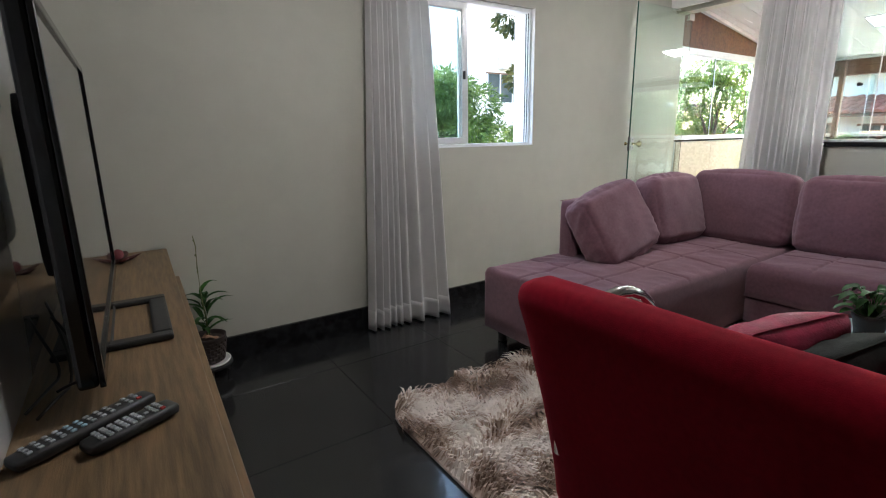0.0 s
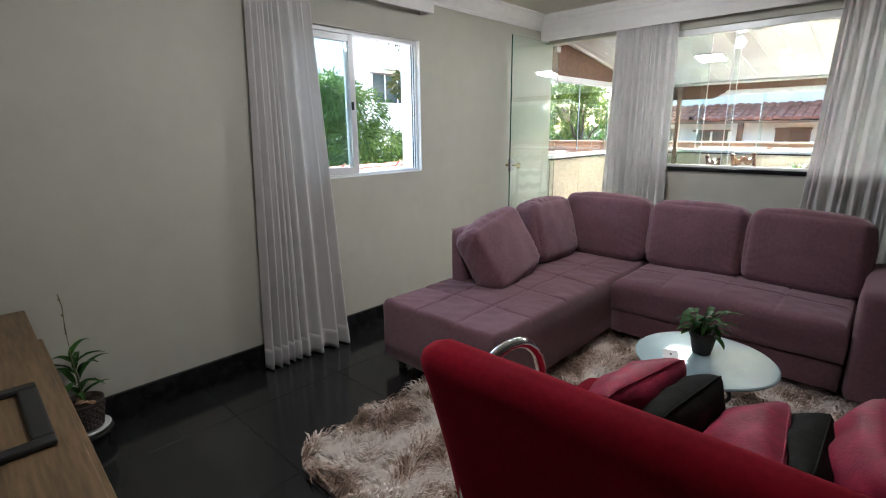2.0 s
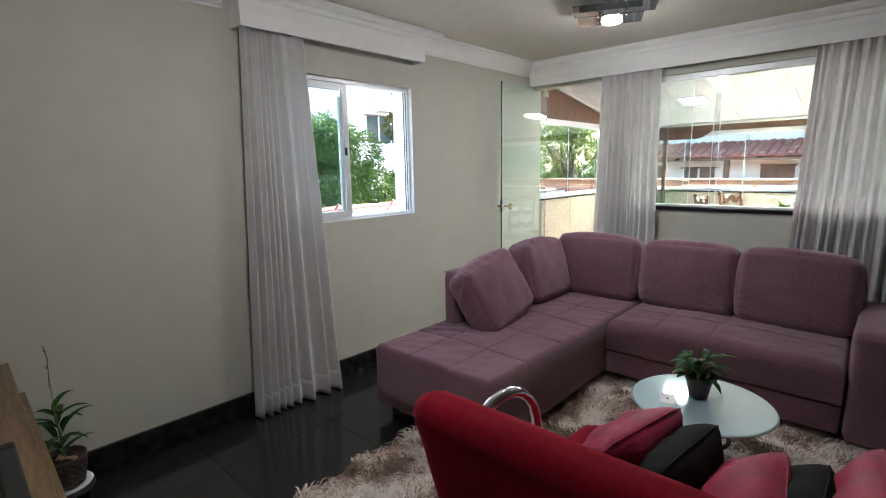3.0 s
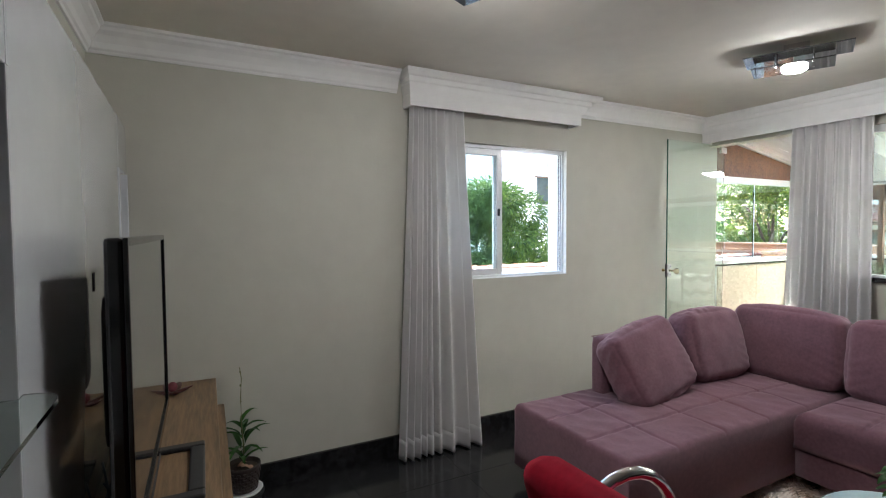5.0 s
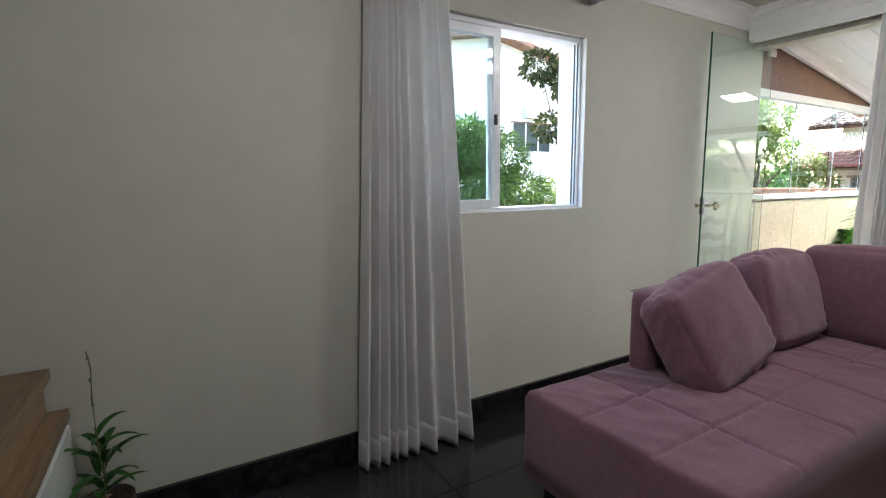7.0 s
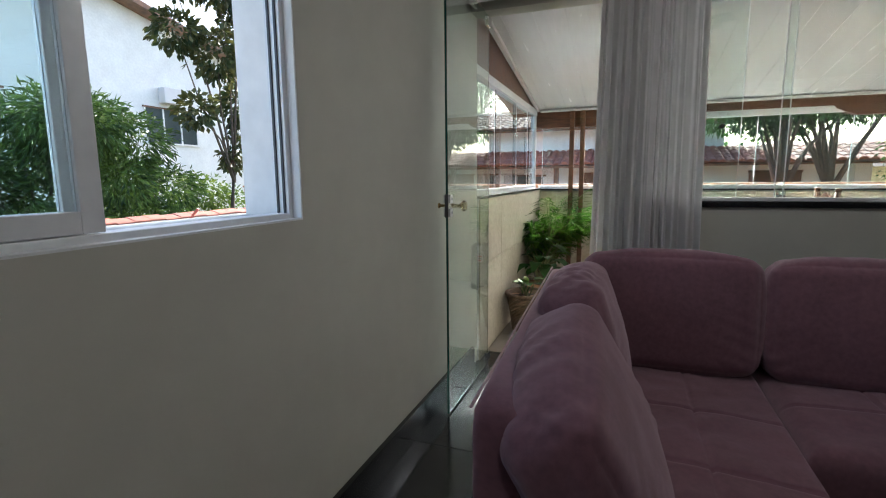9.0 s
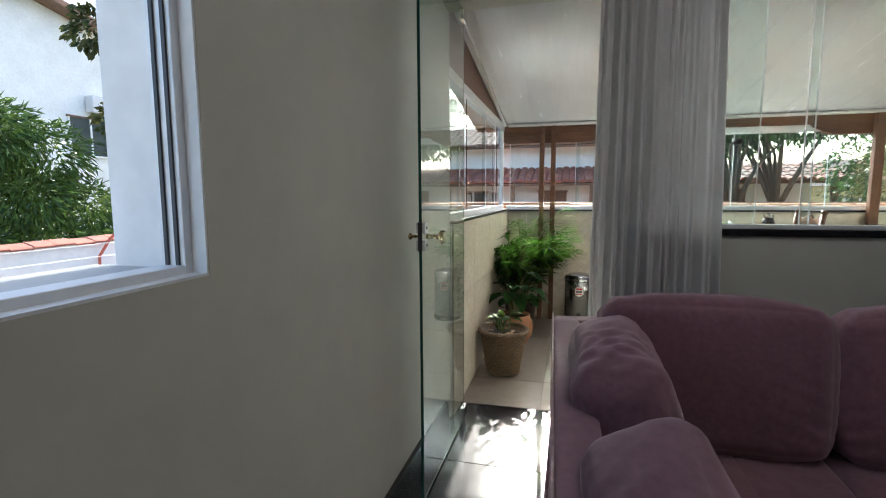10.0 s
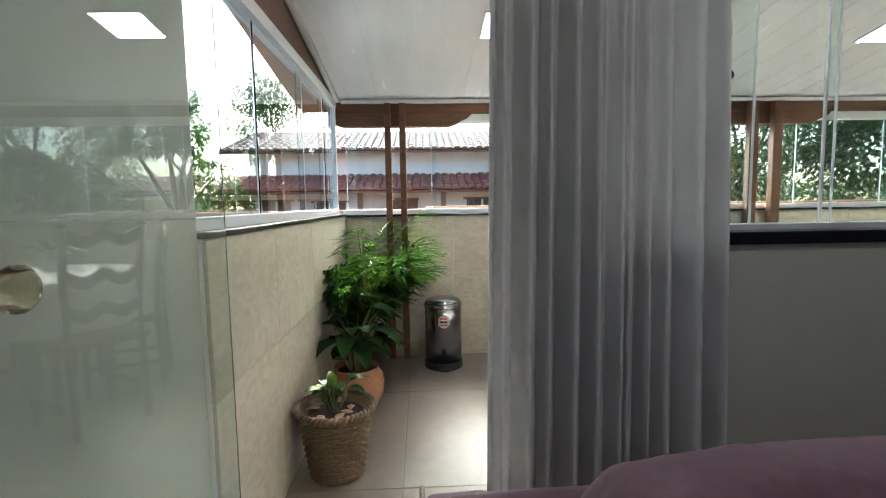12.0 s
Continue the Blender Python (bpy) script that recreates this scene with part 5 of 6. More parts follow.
for k in range(14):
    bm = bmesh.new()
    a = k * 0.45
    blade(bm, (0.05 + 0.02 * math.cos(a), 0.03 + 0.02 * math.sin(a), 0.27), a * 3, rnd.uniform(0.8, 1.4), rnd.uniform(0.09, 0.15), 0.010, rnd.uniform(0.5, 1.2), fold=0.2)
    part("fern_frond", bm, M_LEAF, bask)
for k in range(6):
    bm = bmesh.new()
    blade(bm, (0.08 * math.cos(k * 1.1), 0.08 * math.sin(k * 1.1), 0.275), k * 1.9, 0.5, 0.06, 0.035, 1.2, fold=-0.4)
    part("dry_leaf", bm, bpy.data.materials["dry husk"], bask, smooth=True)

# broad-leaved plant in a round terracotta pot
lily = thing("broad_leaved_plant", "broad-leaved green plant in a round terracotta pot", "plant", at=(3.10, -0.20, 0))
pot_parts(lily, [(0.07, 0.0), (0.10, 0.02), (0.138, 0.09), (0.148, 0.15), (0.138, 0.205), (0.118, 0.235), (0.122, 0.250), (0.112, 0.250), (0.105, 0.225), (0.001, 0.22)], M_TERRA, 0.108, 0.228, 36)
rnd = random.Random(61)
M_BROAD = leaf_mat("broad dark leaf", (0.010, 0.040, 0.010), (0.040, 0.105, 0.026), 0.5, 9.0, 0.04)
for k in range(34):
    a = k * 2.4 + rnd.uniform(-0.4, 0.4)
    r = rnd.uniform(0.05, 0.17)
    h = rnd.uniform(0.08, 0.36)
    tip = Vector((r * math.cos(a), min(0.12, r * math.sin(a)), 0.23 + h))
    bm = bmesh.new()
    tube(bm, [(0.03 * math.cos(a), 0.03 * math.sin(a), 0.22), tuple(Vector((0.5 * r * math.cos(a), 0.5 * min(0.12, r * math.sin(a)), 0.23 + 0.75 * h))), tuple(tip)], 0.005, 5, r1=0.003)
    st = part("stalk", bm, M_STEM, lily)
    bm = bmesh.new()
    hd = a if tip.y < 0.08 else -abs(a % 6.28 - 3.14) * 0.4 - 0.4
    blade(bm, tip, hd, rnd.uniform(0.2, 0.9), rnd.uniform(0.14, 0.22), rnd.uniform(0.075, 0.115), rnd.uniform(1.0, 1.9), n=8, fold=0.22)
    part("leaf", bm, M_BROAD, lily, smooth=True)

# palm in the corner
palm = thing("areca_palm", "feathery areca palm in a dark pot in the veranda corner", "plant", at=(3.52, -0.205, 0))
pot_parts(palm, [(0.10, 0.0), (0.11, 0.01), (0.14, 0.27), (0.15, 0.275), (0.15, 0.30), (0.138, 0.30), (0.13, 0.26), (0.001, 0.25)], M_POTDARK, 0.135, 0.268)
rnd = random.Random(71)
M_PALM = leaf_mat("palm leaflet", (0.008, 0.040, 0.008), (0.070, 0.155, 0.020), 0.7, 5.0, 0.0, 0.45)
for k in range(46):
    a = k * 2.399 + rnd.uniform(-0.2, 0.2)
    rise0 = rnd.uniform(1.2, 1.52)
    L = rnd.uniform(0.55, 0.98) * (0.75 if math.sin(a) > 0.2 else 1)
    droop = rnd.uniform(1.0, 2.3)
    p, ang, pts = Vector((0.03 * math.cos(a), 0.03 * math.sin(a), 0.26)), rise0, []
    n = 14
    d = Vector((math.cos(a), math.sin(a), 0))
    for i in range(n + 1):
        pts.append(p.copy())
        p = p + (d * math.cos(ang) + Vector((0, 0, 1)) * math.sin(ang)) * L / n
        if i > 4:
            ang -= droop / (n - 4)
    lim = 0.155
    for q in pts:
        if q.y > lim:
            q.y = lim + (q.y - lim) * 0.05
        if q.x > 0.38:
            q.x = 0.38
    bm = bmesh.new()
    tube(bm, pts, 0.0065, 6, r1=0.002)
    fr = part("frond", bm, M_STEM, palm)
    bm = bmesh.new()
    for i in range(4, n + 1):
        for s in (1, -1):
            for sub in (0.0, 0.5):
                if i == n and sub:
                    continue
                q = pts[i].lerp(pts[min(n, i + 1)], sub)
                t = (i + sub - 4) / (n - 4)
                ln = 0.25 * math.sin(math.pi * (0.18 + 0.75 * t)) + 0.05
                hd = a + s * (1.05 - 0.55 * t)
                if q.y + ln * math.sin(hd) > 0.175:
                    hd = -0.15 * s if math.cos(a) > 0 else math.pi + 0.15 * s
                if q.x + ln * math.cos(hd) > 0.42:
                    ln *= 0.4
                blade(bm, q, hd, rnd.uniform(-0.05, 0.40), ln, 0.015, rnd.uniform(0.3, 0.8), n=3, fold=0.35)
    lf = part("foliage", bm, M_PALM, palm, "feathery leaflets")
    lf["kind"] = "stuff"

# dining table with a white cloth and carved chairs
dt = thing("dining_table", "round wooden dining table under a white cloth", "table", at=(3.40, -1.84, 0))
bm = bmesh.new(); lathe(bm, [(0.001, 0.715), (0.50, 0.715), (0.51, 0.725), (0.51, 0.738), (0.50, 0.745), (0.001, 0.745)], 40); part("tabletop", bm, M_DARKWOOD, dt)
for k in range(4):
    a = math.pi / 4 + k * math.pi / 2
    bm = bmesh.new(); lathe(bm, [(0.022, 0.0), (0.026, 0.05), (0.020, 0.30), (0.032, 0.55), (0.035, 0.714)], 14, (0.33 * math.cos(a), 0.33 * math.sin(a), 0)); part("leg", bm, M_DARKWOOD, dt, smooth=True)
tc_ = thing("tablecloth", "white cloth falling in folds over the round table", "tablecloth", at=(3.40, -1.84, 0))
bm = bmesh.new()
rings = []
for r, z, f in ((0.001, 0.752, 0), (0.30, 0.752, 0), (0.50, 0.752, 0), (0.522, 0.745, 0.1), (0.532, 0.70, 0.4), (0.545, 0.60, 0.8), (0.56, 0.48, 1.0)):
    rings.append([bm.verts.new(((r + 0.03 * f * math.sin(11 * t)) * math.cos(t), (r + 0.03 * f * math.sin(11 * t)) * math.sin(t), z)) for t in [2 * math.pi * i / 110 for i in range(110)]])
for a, b in zip(rings, rings[1:]):
    for i in range(110):
        bm.faces.new((a[i], a[(i + 1) % 110], b[(i + 1) % 110], b[i]))
part("cloth", bm, cloth("white tablecloth", (0.72, 0.72, 0.70), 0.15), tc_, smooth=True)


def dining_chair(m):
    ob = thing("dining_chair", "dark carved wooden dining chair at the round table", "chair", group="chairs round the table", at=m)
    for sx in (-1, 1):
        bm = bmesh.new(); lathe(bm, [(0.016, 0.0), (0.022, 0.10), (0.018, 0.25), (0.022, 0.44)], 10, (0.19, sx * 0.18, 0)); part("front_leg", bm, M_DARKWOOD, ob, smooth=True)
        bm = bmesh.new(); tube(bm, [(-0.21, sx * 0.17, 0.0), (-0.19, sx * 0.17, 0.45), (-0.205, sx * 0.175, 0.75), (-0.25, sx * 0.18, 1.045)], 0.02, 8); part("back_post", bm, M_DARKWOOD, ob, smooth=True)
        bm = bmesh.new(); lathe(bm, [(0.02, 0), (0.025, 0.01), (0.02, 0.025), (0.001, 0.03)], 10, (-0.25, sx * 0.18, 1.04)); part("finial", bm, M_DARKWOOD, ob, smooth=True)
    bm = bmesh.new(); soft_box(bm, 0.44, 0.42, 0.05, r=0.02, bulge=0.1, seg=6, m=pose(0.0, 0, 0.455)); part("seat", bm, M_DARKWOOD, ob, smooth=True)
    for z, lean in ((1.0, -0.243), (0.80, -0.212), (0.63, -0.20)):
        bm = bmesh.new()
        n = 16
        lo, hi, lo2, hi2 = [], [], [], []
        for i in range(n + 1):
            t = 2 * i / n - 1
            zz = z + 0.018 * math.cos(t * math.pi * 2) - 0.008 * abs(t)
            for lst, dx, dz in ((lo, 0, -0.045), (hi, 0, 0.018), (lo2, 0.02, -0.045), (hi2, 0.02, 0.018)):
                lst.append(bm.verts.new((lean + dx - 0.01, t * 0.165, zz + dz)))
        for i in range(n):
            for p, q in ((lo, hi), (hi, hi2), (hi2, lo2), (lo2, lo)):
                bm.faces.new((p[i], p[i + 1], q[i + 1], q[i]))
        part("back_slat", bm, M_DARKWOOD, ob, "wavy carved slat")
    for sx in (-1, 1):
        part("stretcher", box_bm(-0.19, 0.19, sx * 0.18 - 0.01, sx * 0.18 + 0.01, 0.16, 0.185, bevel=0.004), M_DARKWOOD, ob)
    return ob


ch = dining_chair(pose(3.10, -1.38, 0, 0, 0, -58))
for x, y, rz in ((3.64, -1.50, -112), (3.62, -2.16, 94)):
    copy_thing(ch, pose(x, y, 0, 0, 0, rz))
vp = thing("table_plant", "small leafy plant in a white pot on the dining table", "plant", at=(3.50, -1.82, 0.754))
pot_parts(vp, [(0.04, 0.0), (0.045, 0.004), (0.058, 0.10), (0.060, 0.11), (0.053, 0.11), (0.05, 0.085), (0.001, 0.08)], M_WHITE, 0.05, 0.088)
for k in range(24):
    bm = bmesh.new()
    a = k * 2.4
    blade(bm, (0.015 * math.cos(a), 0.015 * math.sin(a), 0.09), a, rnd.uniform(0.5, 1.3), rnd.uniform(0.12, 0.24), 0.04, rnd.uniform(0.8, 1.8), fold=0.3)
    part("leaf", bm, M_LEAFLIGHT if k % 3 == 0 else M_LEAF, vp, smooth=True)
jar = thing("glass_jar", "small dark jar with a lid on the dining table", "jar", at=(3.22, -1.98, 0.754))
bm = bmesh.new(); lathe(bm, [(0.035, 0.0), (0.04, 0.01), (0.04, 0.24), (0.03, 0.27)], 18); part("body", bm, M_POTDARK, jar, smooth=True)
bm = bmesh.new(); lathe(bm, [(0.034, 0.271), (0.034, 0.30), (0.001, 0.302)], 18); part("lid", bm, M_CHROME, jar)


# ---- outdoors ----
GZ = -1.6
M_GROUND = surface("dry earth and grass", (0.16, 0.13, 0.08), 0.95, second=(0.07, 0.10, 0.035), grain=3, coarse=0.4, bump=0.5, bump_scale=20)
setting("ground", box_bm(-400, 700, -500, 500, GZ - 0.2, GZ), M_GROUND, "dry earth and grass reaching to the horizon")
M_TRUNK = surface("tree bark", (0.10, 0.075, 0.055), 0.9, vary=0.4, grain=30, coarse=8, bump=0.7, bump_scale=40, stretch=(1, 1, 0.25))
M_CLAY = surface("weathered clay roof tiles", (0.34, 0.19, 0.13), 0.85, second=(0.15, 0.10, 0.085), grain=5, coarse=1.5, bump=0.3, bump_scale=30)
M_CLAYRED = surface("red clay roof tiles", (0.40, 0.13, 0.08), 0.8, second=(0.20, 0.07, 0.05), grain=5, coarse=1.5, bump=0.3, bump_scale=30)
M_DARKGLASS = surface("dark window glass", (0.05, 0.065, 0.07), 0.12, vary=0.2, bump=0.0)
M_YELLOW = surface("pale yellow render", (0.62, 0.50, 0.28), 0.85, vary=0.08, grain=8, coarse=1, bump=0.2)
M_REDMETAL = surface("red painted steel", (0.40, 0.09, 0.06), 0.6, vary=0.25, grain=40, bump=0.1)


M_MANGO = leaf_mat("mango foliage", (0.016, 0.048, 0.012), (0.125, 0.205, 0.040), 0.38, 1.1, 0.4)
M_TREE = leaf_mat("tree foliage", (0.012, 0.038, 0.012), (0.06, 0.13, 0.028))
# lighter, yellower leaf green: a sunlit look put into the colour
M_LIGHTLEAF = leaf_mat("sunlit-tinted hedge foliage", (0.04, 0.095, 0.015), (0.17, 0.24, 0.045))
M_AUTUMN = leaf_mat("reddening foliage", (0.012, 0.04, 0.013), (0.10, 0.10, 0.03))


def crown(clumps, count, length, width, seed, hang=0.4, shell=0.55):
    """Leaves gathered in uneven clumps; each clump is (x, y, z, rx, ry, rz)."""
    rnd = random.Random(seed)
    verts, faces = [], []
    vol = [c[3] * c[4] + c[4] * c[5] + c[3] * c[5] for c in clumps]
    tot = sum(vol)
    for c, w in zip(clumps, vol):
        for _ in range(int(count * w / tot)):
            d = Vector((rnd.gauss(0, 1), rnd.gauss(0, 1), rnd.gauss(0, 1))).normalized()
            r = (shell + (1 - shell) * rnd.random()) * (1 + 0.28 * noise.noise(d * 2.3 + Vector((seed, c[0], c[2]))))
            p = Vector((c[0] + d.x * r * c[3], c[1] + d.y * r * c[4], c[2] + d.z * r * c[5]))
            out = (d + Vector((rnd.uniform(-0.7, 0.7), rnd.uniform(-0.7, 0.7), rnd.uniform(-0.7, 0.3) - hang))).normalized()
            s = out.cross(Vector((rnd.uniform(-1, 1), rnd.uniform(-1, 1), rnd.uniform(-0.3, 1)))).normalized()
            u = s.cross(out)
            ln, wd = length * rnd.uniform(0.7, 1.2), width * rnd.uniform(0.7, 1.2) / 2
            k = len(verts)
            m = p + out * ln * 0.5 + u * ln * 0.08
            verts += [tuple(p), tuple(m + s * wd), tuple(p + out * ln), tuple(m - s * wd)]
            faces += [(k, k + 1, k + 2), (k, k + 2, k + 3)]
    me = bpy.data.meshes.new("crown")
    me.from_pydata(verts, [], faces)
    return me


def tree(name, label, base, height, spread, clumps, count, leaf, mat, seed, trunk_r=0.12, fork=0.35, category="tree"):
    rnd = random.Random(seed)
    ob = thing(name, label, category, at=base)
    bm = bmesh.new()
    top = height * fork
    tube(bm, [(0, 0, 0), (0.05, 0.03, top * 0.4), (-0.04, 0.06, top * 0.75), (0.0, 0.0, top)], trunk_r * 0.75, 10, r1=trunk_r * 0.55)
    part("trunk", bm, M_TRUNK, ob, smooth=True)
    for c in clumps[:9]:
        bm = bmesh.new()
        e = Vector(c[:3])
        mid = Vector((e.x * 0.45, e.y * 0.45, top + (e.z - top) * 0.55)) + Vector((rnd.uniform(-0.2, 0.2), rnd.uniform(-0.2, 0.2), 0))
        tube(bm, [(0, 0, top * 0.93), tuple(mid * 0.6 + Vector((0, 0, top * 0.4))), tuple(mid), tuple(e)], trunk_r * 0.40, 7, r1=trunk_r * 0.10)
        part("limb", bm, M_TRUNK, ob, smooth=True)
    me = crown(clumps, count, leaf[0], leaf[1], seed)
    me.materials.append(mat)
    cr = new("crown", me)
    cr.parent = ob
    tagged(cr, kind="stuff")
    return ob


def blob_clumps(rx, ry, z0, z1, n, size, seed):
    rnd = random.Random(seed)
    out = []
    for k in range(n):
        a, r = rnd.uniform(0, 2 * math.pi), math.sqrt(rnd.random())
        z = rnd.uniform(0, 1)
        f = math.sqrt(max(0.15, 1 - (2 * z - 0.9) ** 2 * 0.85))
        s = size * rnd.uniform(0.7, 1.25)
        out.append((rx * r * math.cos(a) * f, ry * r * math.sin(a) * f, z0 + (z1 - z0) * z, s, s, s * 0.8))
    return out


# dense mango trees behind the yard wall
tree("mango_tree", "dense green mango tree behind the white yard wall", (3.7, 7.4, GZ), 4.2, 2, blob_clumps(2.0, 1.5, 1.3, 3.9, 40, 0.55, 1), 30000, (0.15, 0.036), M_MANGO, 1)
tree("mango_tree", "dense green mango tree behind the white yard wall", (0.2, 7.8, GZ), 4.2, 2, blob_clumps(1.9, 1.5, 1.3, 3.9, 40, 0.55, 2), 28000, (0.15, 0.036), M_MANGO, 2)
# the bush takes the leaf colour with sunlight tinted in
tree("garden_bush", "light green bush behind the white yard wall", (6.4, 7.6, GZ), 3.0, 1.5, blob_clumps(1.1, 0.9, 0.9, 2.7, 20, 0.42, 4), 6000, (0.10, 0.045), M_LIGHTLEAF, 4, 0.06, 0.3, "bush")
tree("slender_tree", "slender tree with sparse reddening leaves beyond the wall", (6.3, 6.2, GZ), 7.0, 1.5,
     [(0.1, 0.1, 3.2, 0.25, 0.25, 0.25), (-0.7, 0.1, 4.0, 0.35, 0.3, 0.3), (0.5, 0.2, 4.3, 0.4, 0.35, 0.4), (-0.3, -0.1, 5.0, 0.5, 0.4, 0.5), (0.6, 0.1, 5.6, 0.5, 0.4, 0.5), (-0.9, 0.2, 5.3, 0.4, 0.4, 0.35), (0.0, 0.1, 6.4, 0.7, 0.5, 0.5), (-1.0, 0.1, 6.2, 0.5, 0.4, 0.4), (0.9, 0, 6.5, 0.5, 0.4, 0.4), (0.4, 0.1, 3.7, 0.25, 0.25, 0.25)],
     5200, (0.14, 0.08), M_AUTUMN, 6, 0.07, 0.42)

# white yard wall with a clay coping and bent steel brackets
yw = thing("yard_wall", "white rendered yard wall with a red clay coping", "wall", kind="structure")
part("wall", box_bm(-14, 22, 4.0, 4.16, GZ, 0.74, bevel=0.005), M_WHITE, yw)
bm = bmesh.new()
for k in range(110):
    x = -5.5 + k * 0.19
    for s in (-1, 1):
        vs = box(bm, x, x + 0.20, 4.08 + min(0, s * 0.13), 4.08 + max(0, s * 0.13), 0.74, 0.765, bevel=0.008, seg=1)
        for v in vs:
            v.co.z += 0.035 - 0.30 * abs(v.co.y - 4.08) + 0.006 * math.sin(k * 2.1)
cp = part("coping", bm, M_CLAYRED, yw, "red clay coping tiles")
cp["kind"] = "stuff"
for k in range(9):
    x = -1.5 + k * 1.15
    ob = thing("wire_bracket", "bent red steel bracket on the yard wall", "bracket", group="wall brackets")
    bm = bmesh.new()
    tube(bm, [(x, 3.985, 0.33), (x, 3.97, 0.60), (x + 0.02, 3.84, 0.78), (x + 0.03, 3.76, 0.85)], 0.014, 6)
    part("bar", bm, M_REDMETAL, ob)
for k in range(3):
    wr = thing("fence_wire", "thin steel wire strung along the wall brackets", "wire", group="fence wires")
    bm = bmesh.new()
    tube(bm, [(-1.5 + 1.15 * j, 3.955 - 0.07 * k, 0.48 + 0.13 * k) for j in range(9)], 0.003, 5)
    part("strand", bm, M_ALU, wr)
setting("yard_paving", box_bm(-14, 22, 0.2, 4.0, GZ, GZ + 0.02), surface("pale concrete", (0.22, 0.215, 0.21), 0.9, vary=0.12, grain=9, coarse=1, bump=0.3), "pale concrete yard between house and wall")


def tiled_slope(bm, p0, along, up, nu, nv, w=0.22, ln=0.40):
    """Rows of curved clay tiles from the eave corner p0."""
    p0, along, up = Vector(p0), Vector(along).normalized(), Vector(up).normalized()
    nrm = along.cross(up).normalized()
    if nrm.z < 0:
        nrm = -nrm
    for i in range(nu):
        for j in range(nv):
            o = p0 + along * (i * w) + up * (j * ln * 0.9) + nrm * (0.012 * ((i * 7 + j * 3) % 3))
            ra, rb = [], []
            for k in range(5):
                a = math.pi * k / 4
                off = along * (w / 2 - w * 0.52 * math.cos(a)) + nrm * (0.085 * math.sin(a))
                ra.append(bm.verts.new(o + off + nrm * 0.02))
                rb.append(bm.verts.new(o + off + up * ln))
            for k in range(4):
                bm.faces.new((ra[k], ra[k + 1], rb[k + 1], rb[k]))
            bm.faces.new(ra)


def roof_part(name, ob, p0, along, up, nu, nv, mat, thick=0.06):
    bm = bmesh.new()
    tiled_slope(bm, p0, along, up, nu, nv)
    me = bpy.data.meshes.new(name)
    bm.to_mesh(me); bm.free()
    me.materials.append(mat)
    r = new(name, me)
    r.parent = ob
    tagged(r, "rows of curved clay tiles", kind="stuff")
    a, u = Vector(along).normalized() * nu * 0.22, Vector(up).normalized() * (nv * 0.36 + 0.04)
    bm = bmesh.new()
    q = [Vector(p0), Vector(p0) + a, Vector(p0) + a + u, Vector(p0) + u]
    lo = [bm.verts.new(v - Vector((0, 0, thick))) for v in q]
    hi = [bm.verts.new(v) for v in q]
    bm.faces.new(lo[::-1]); bm.faces.new(hi)
    for k in range(4):
        bm.faces.new((lo[k], lo[(k + 1) % 4], hi[(k + 1) % 4], hi[k]))
    part("roof_deck", bm, M_DARKWOOD, ob)


def far_window(ob, axis, c, u0, u1, z0, z1, leaves=2, mat=None):
    """A framed window set in a facade; the frame stands proud of the wall."""
    s = -1
    def b(n_, ua, ub, d0, d1, za_, zb_, m, par):
        cc = (c + s * d1, c + s * d0, ua, ub, za_, zb_) if axis == "x" else (ua, ub, c + s * d1, c + s * d0, za_, zb_)
        return part(n_, box_bm(*cc), m, par)
    w = b("window", u0, u1, 0.002, 0.02, z0, z1, mat or M_DARKGLASS, ob)
    b("frame", u0 - 0.06, u1 + 0.06, 0.002, 0.05, z1, z1 + 0.06, M_DARKWOOD if mat is None else mat, w)
    b("sill", u0 - 0.08, u1 + 0.08, 0.002, 0.09, z0 - 0.06, z0, M_WHITE, w)
    for k in range(leaves + 1):
        u = u0 + (u1 - u0) * k / leaves
        b("mullion", u - 0.03, u + 0.03, 0.021, 0.045, z0, z1, M_ALU if mat is None else M_DARKWOOD, w)


# white neighbouring house beyond the mango trees, gable towards the yard
h1 = thing("white_house", "white rendered two-storey house with a low gable roof", "house", at=(0, 0, 0))
bm = bmesh.new()
pr = [(-4, GZ), (24, GZ), (24, 4.4), (10.4, 7.1), (-4, 4.2)]
a = [bm.verts.new((x, 15.0, z)) for x, z in pr]
b = [bm.verts.new((x, 24.0, z)) for x, z in pr]
bm.faces.new(a); bm.faces.new(b[::-1])
for k in range(5):
    bm.faces.new((a[k], a[(k + 1) % 5], b[(k + 1) % 5], b[k]))
part("wall", bm, M_WHITE, h1)
for s, xe, ze in ((-1, -4.6, 4.07), (1, 24.6, 4.27)):
    bm = bmesh.new()
    q = [(10.4, 7.12), (xe, ze), (xe, ze + 0.16), (10.4, 7.30)]
    f0 = [bm.verts.new((x, 14.4, z)) for x, z in q]
    f1 = [bm.verts.new((x, 24.5, z)) for x, z in q]
    bm.faces.new(f0); bm.faces.new(f1[::-1])
    for k in range(4):
        bm.faces.new((f0[k], f0[(k + 1) % 4], f1[(k + 1) % 4], f1[k]))
    part("roof", bm, M_CLAY, h1)
for u0, u1, z0, z1 in ((11.6, 13.8, 2.55, 3.75), (6.2, 7.4, 2.7, 3.7), (16.5, 18.5, 2.6, 3.7), (2.0, 3.6, 2.6, 3.7)):
    far_window(h1, "y", 15.0, u0, u1, z0, z1, 3)
aw = part("air_conditioner", box_bm(12.2, 13.0, 14.65, 14.98, 3.95, 4.5, bevel=0.03), M_PVC, h1)

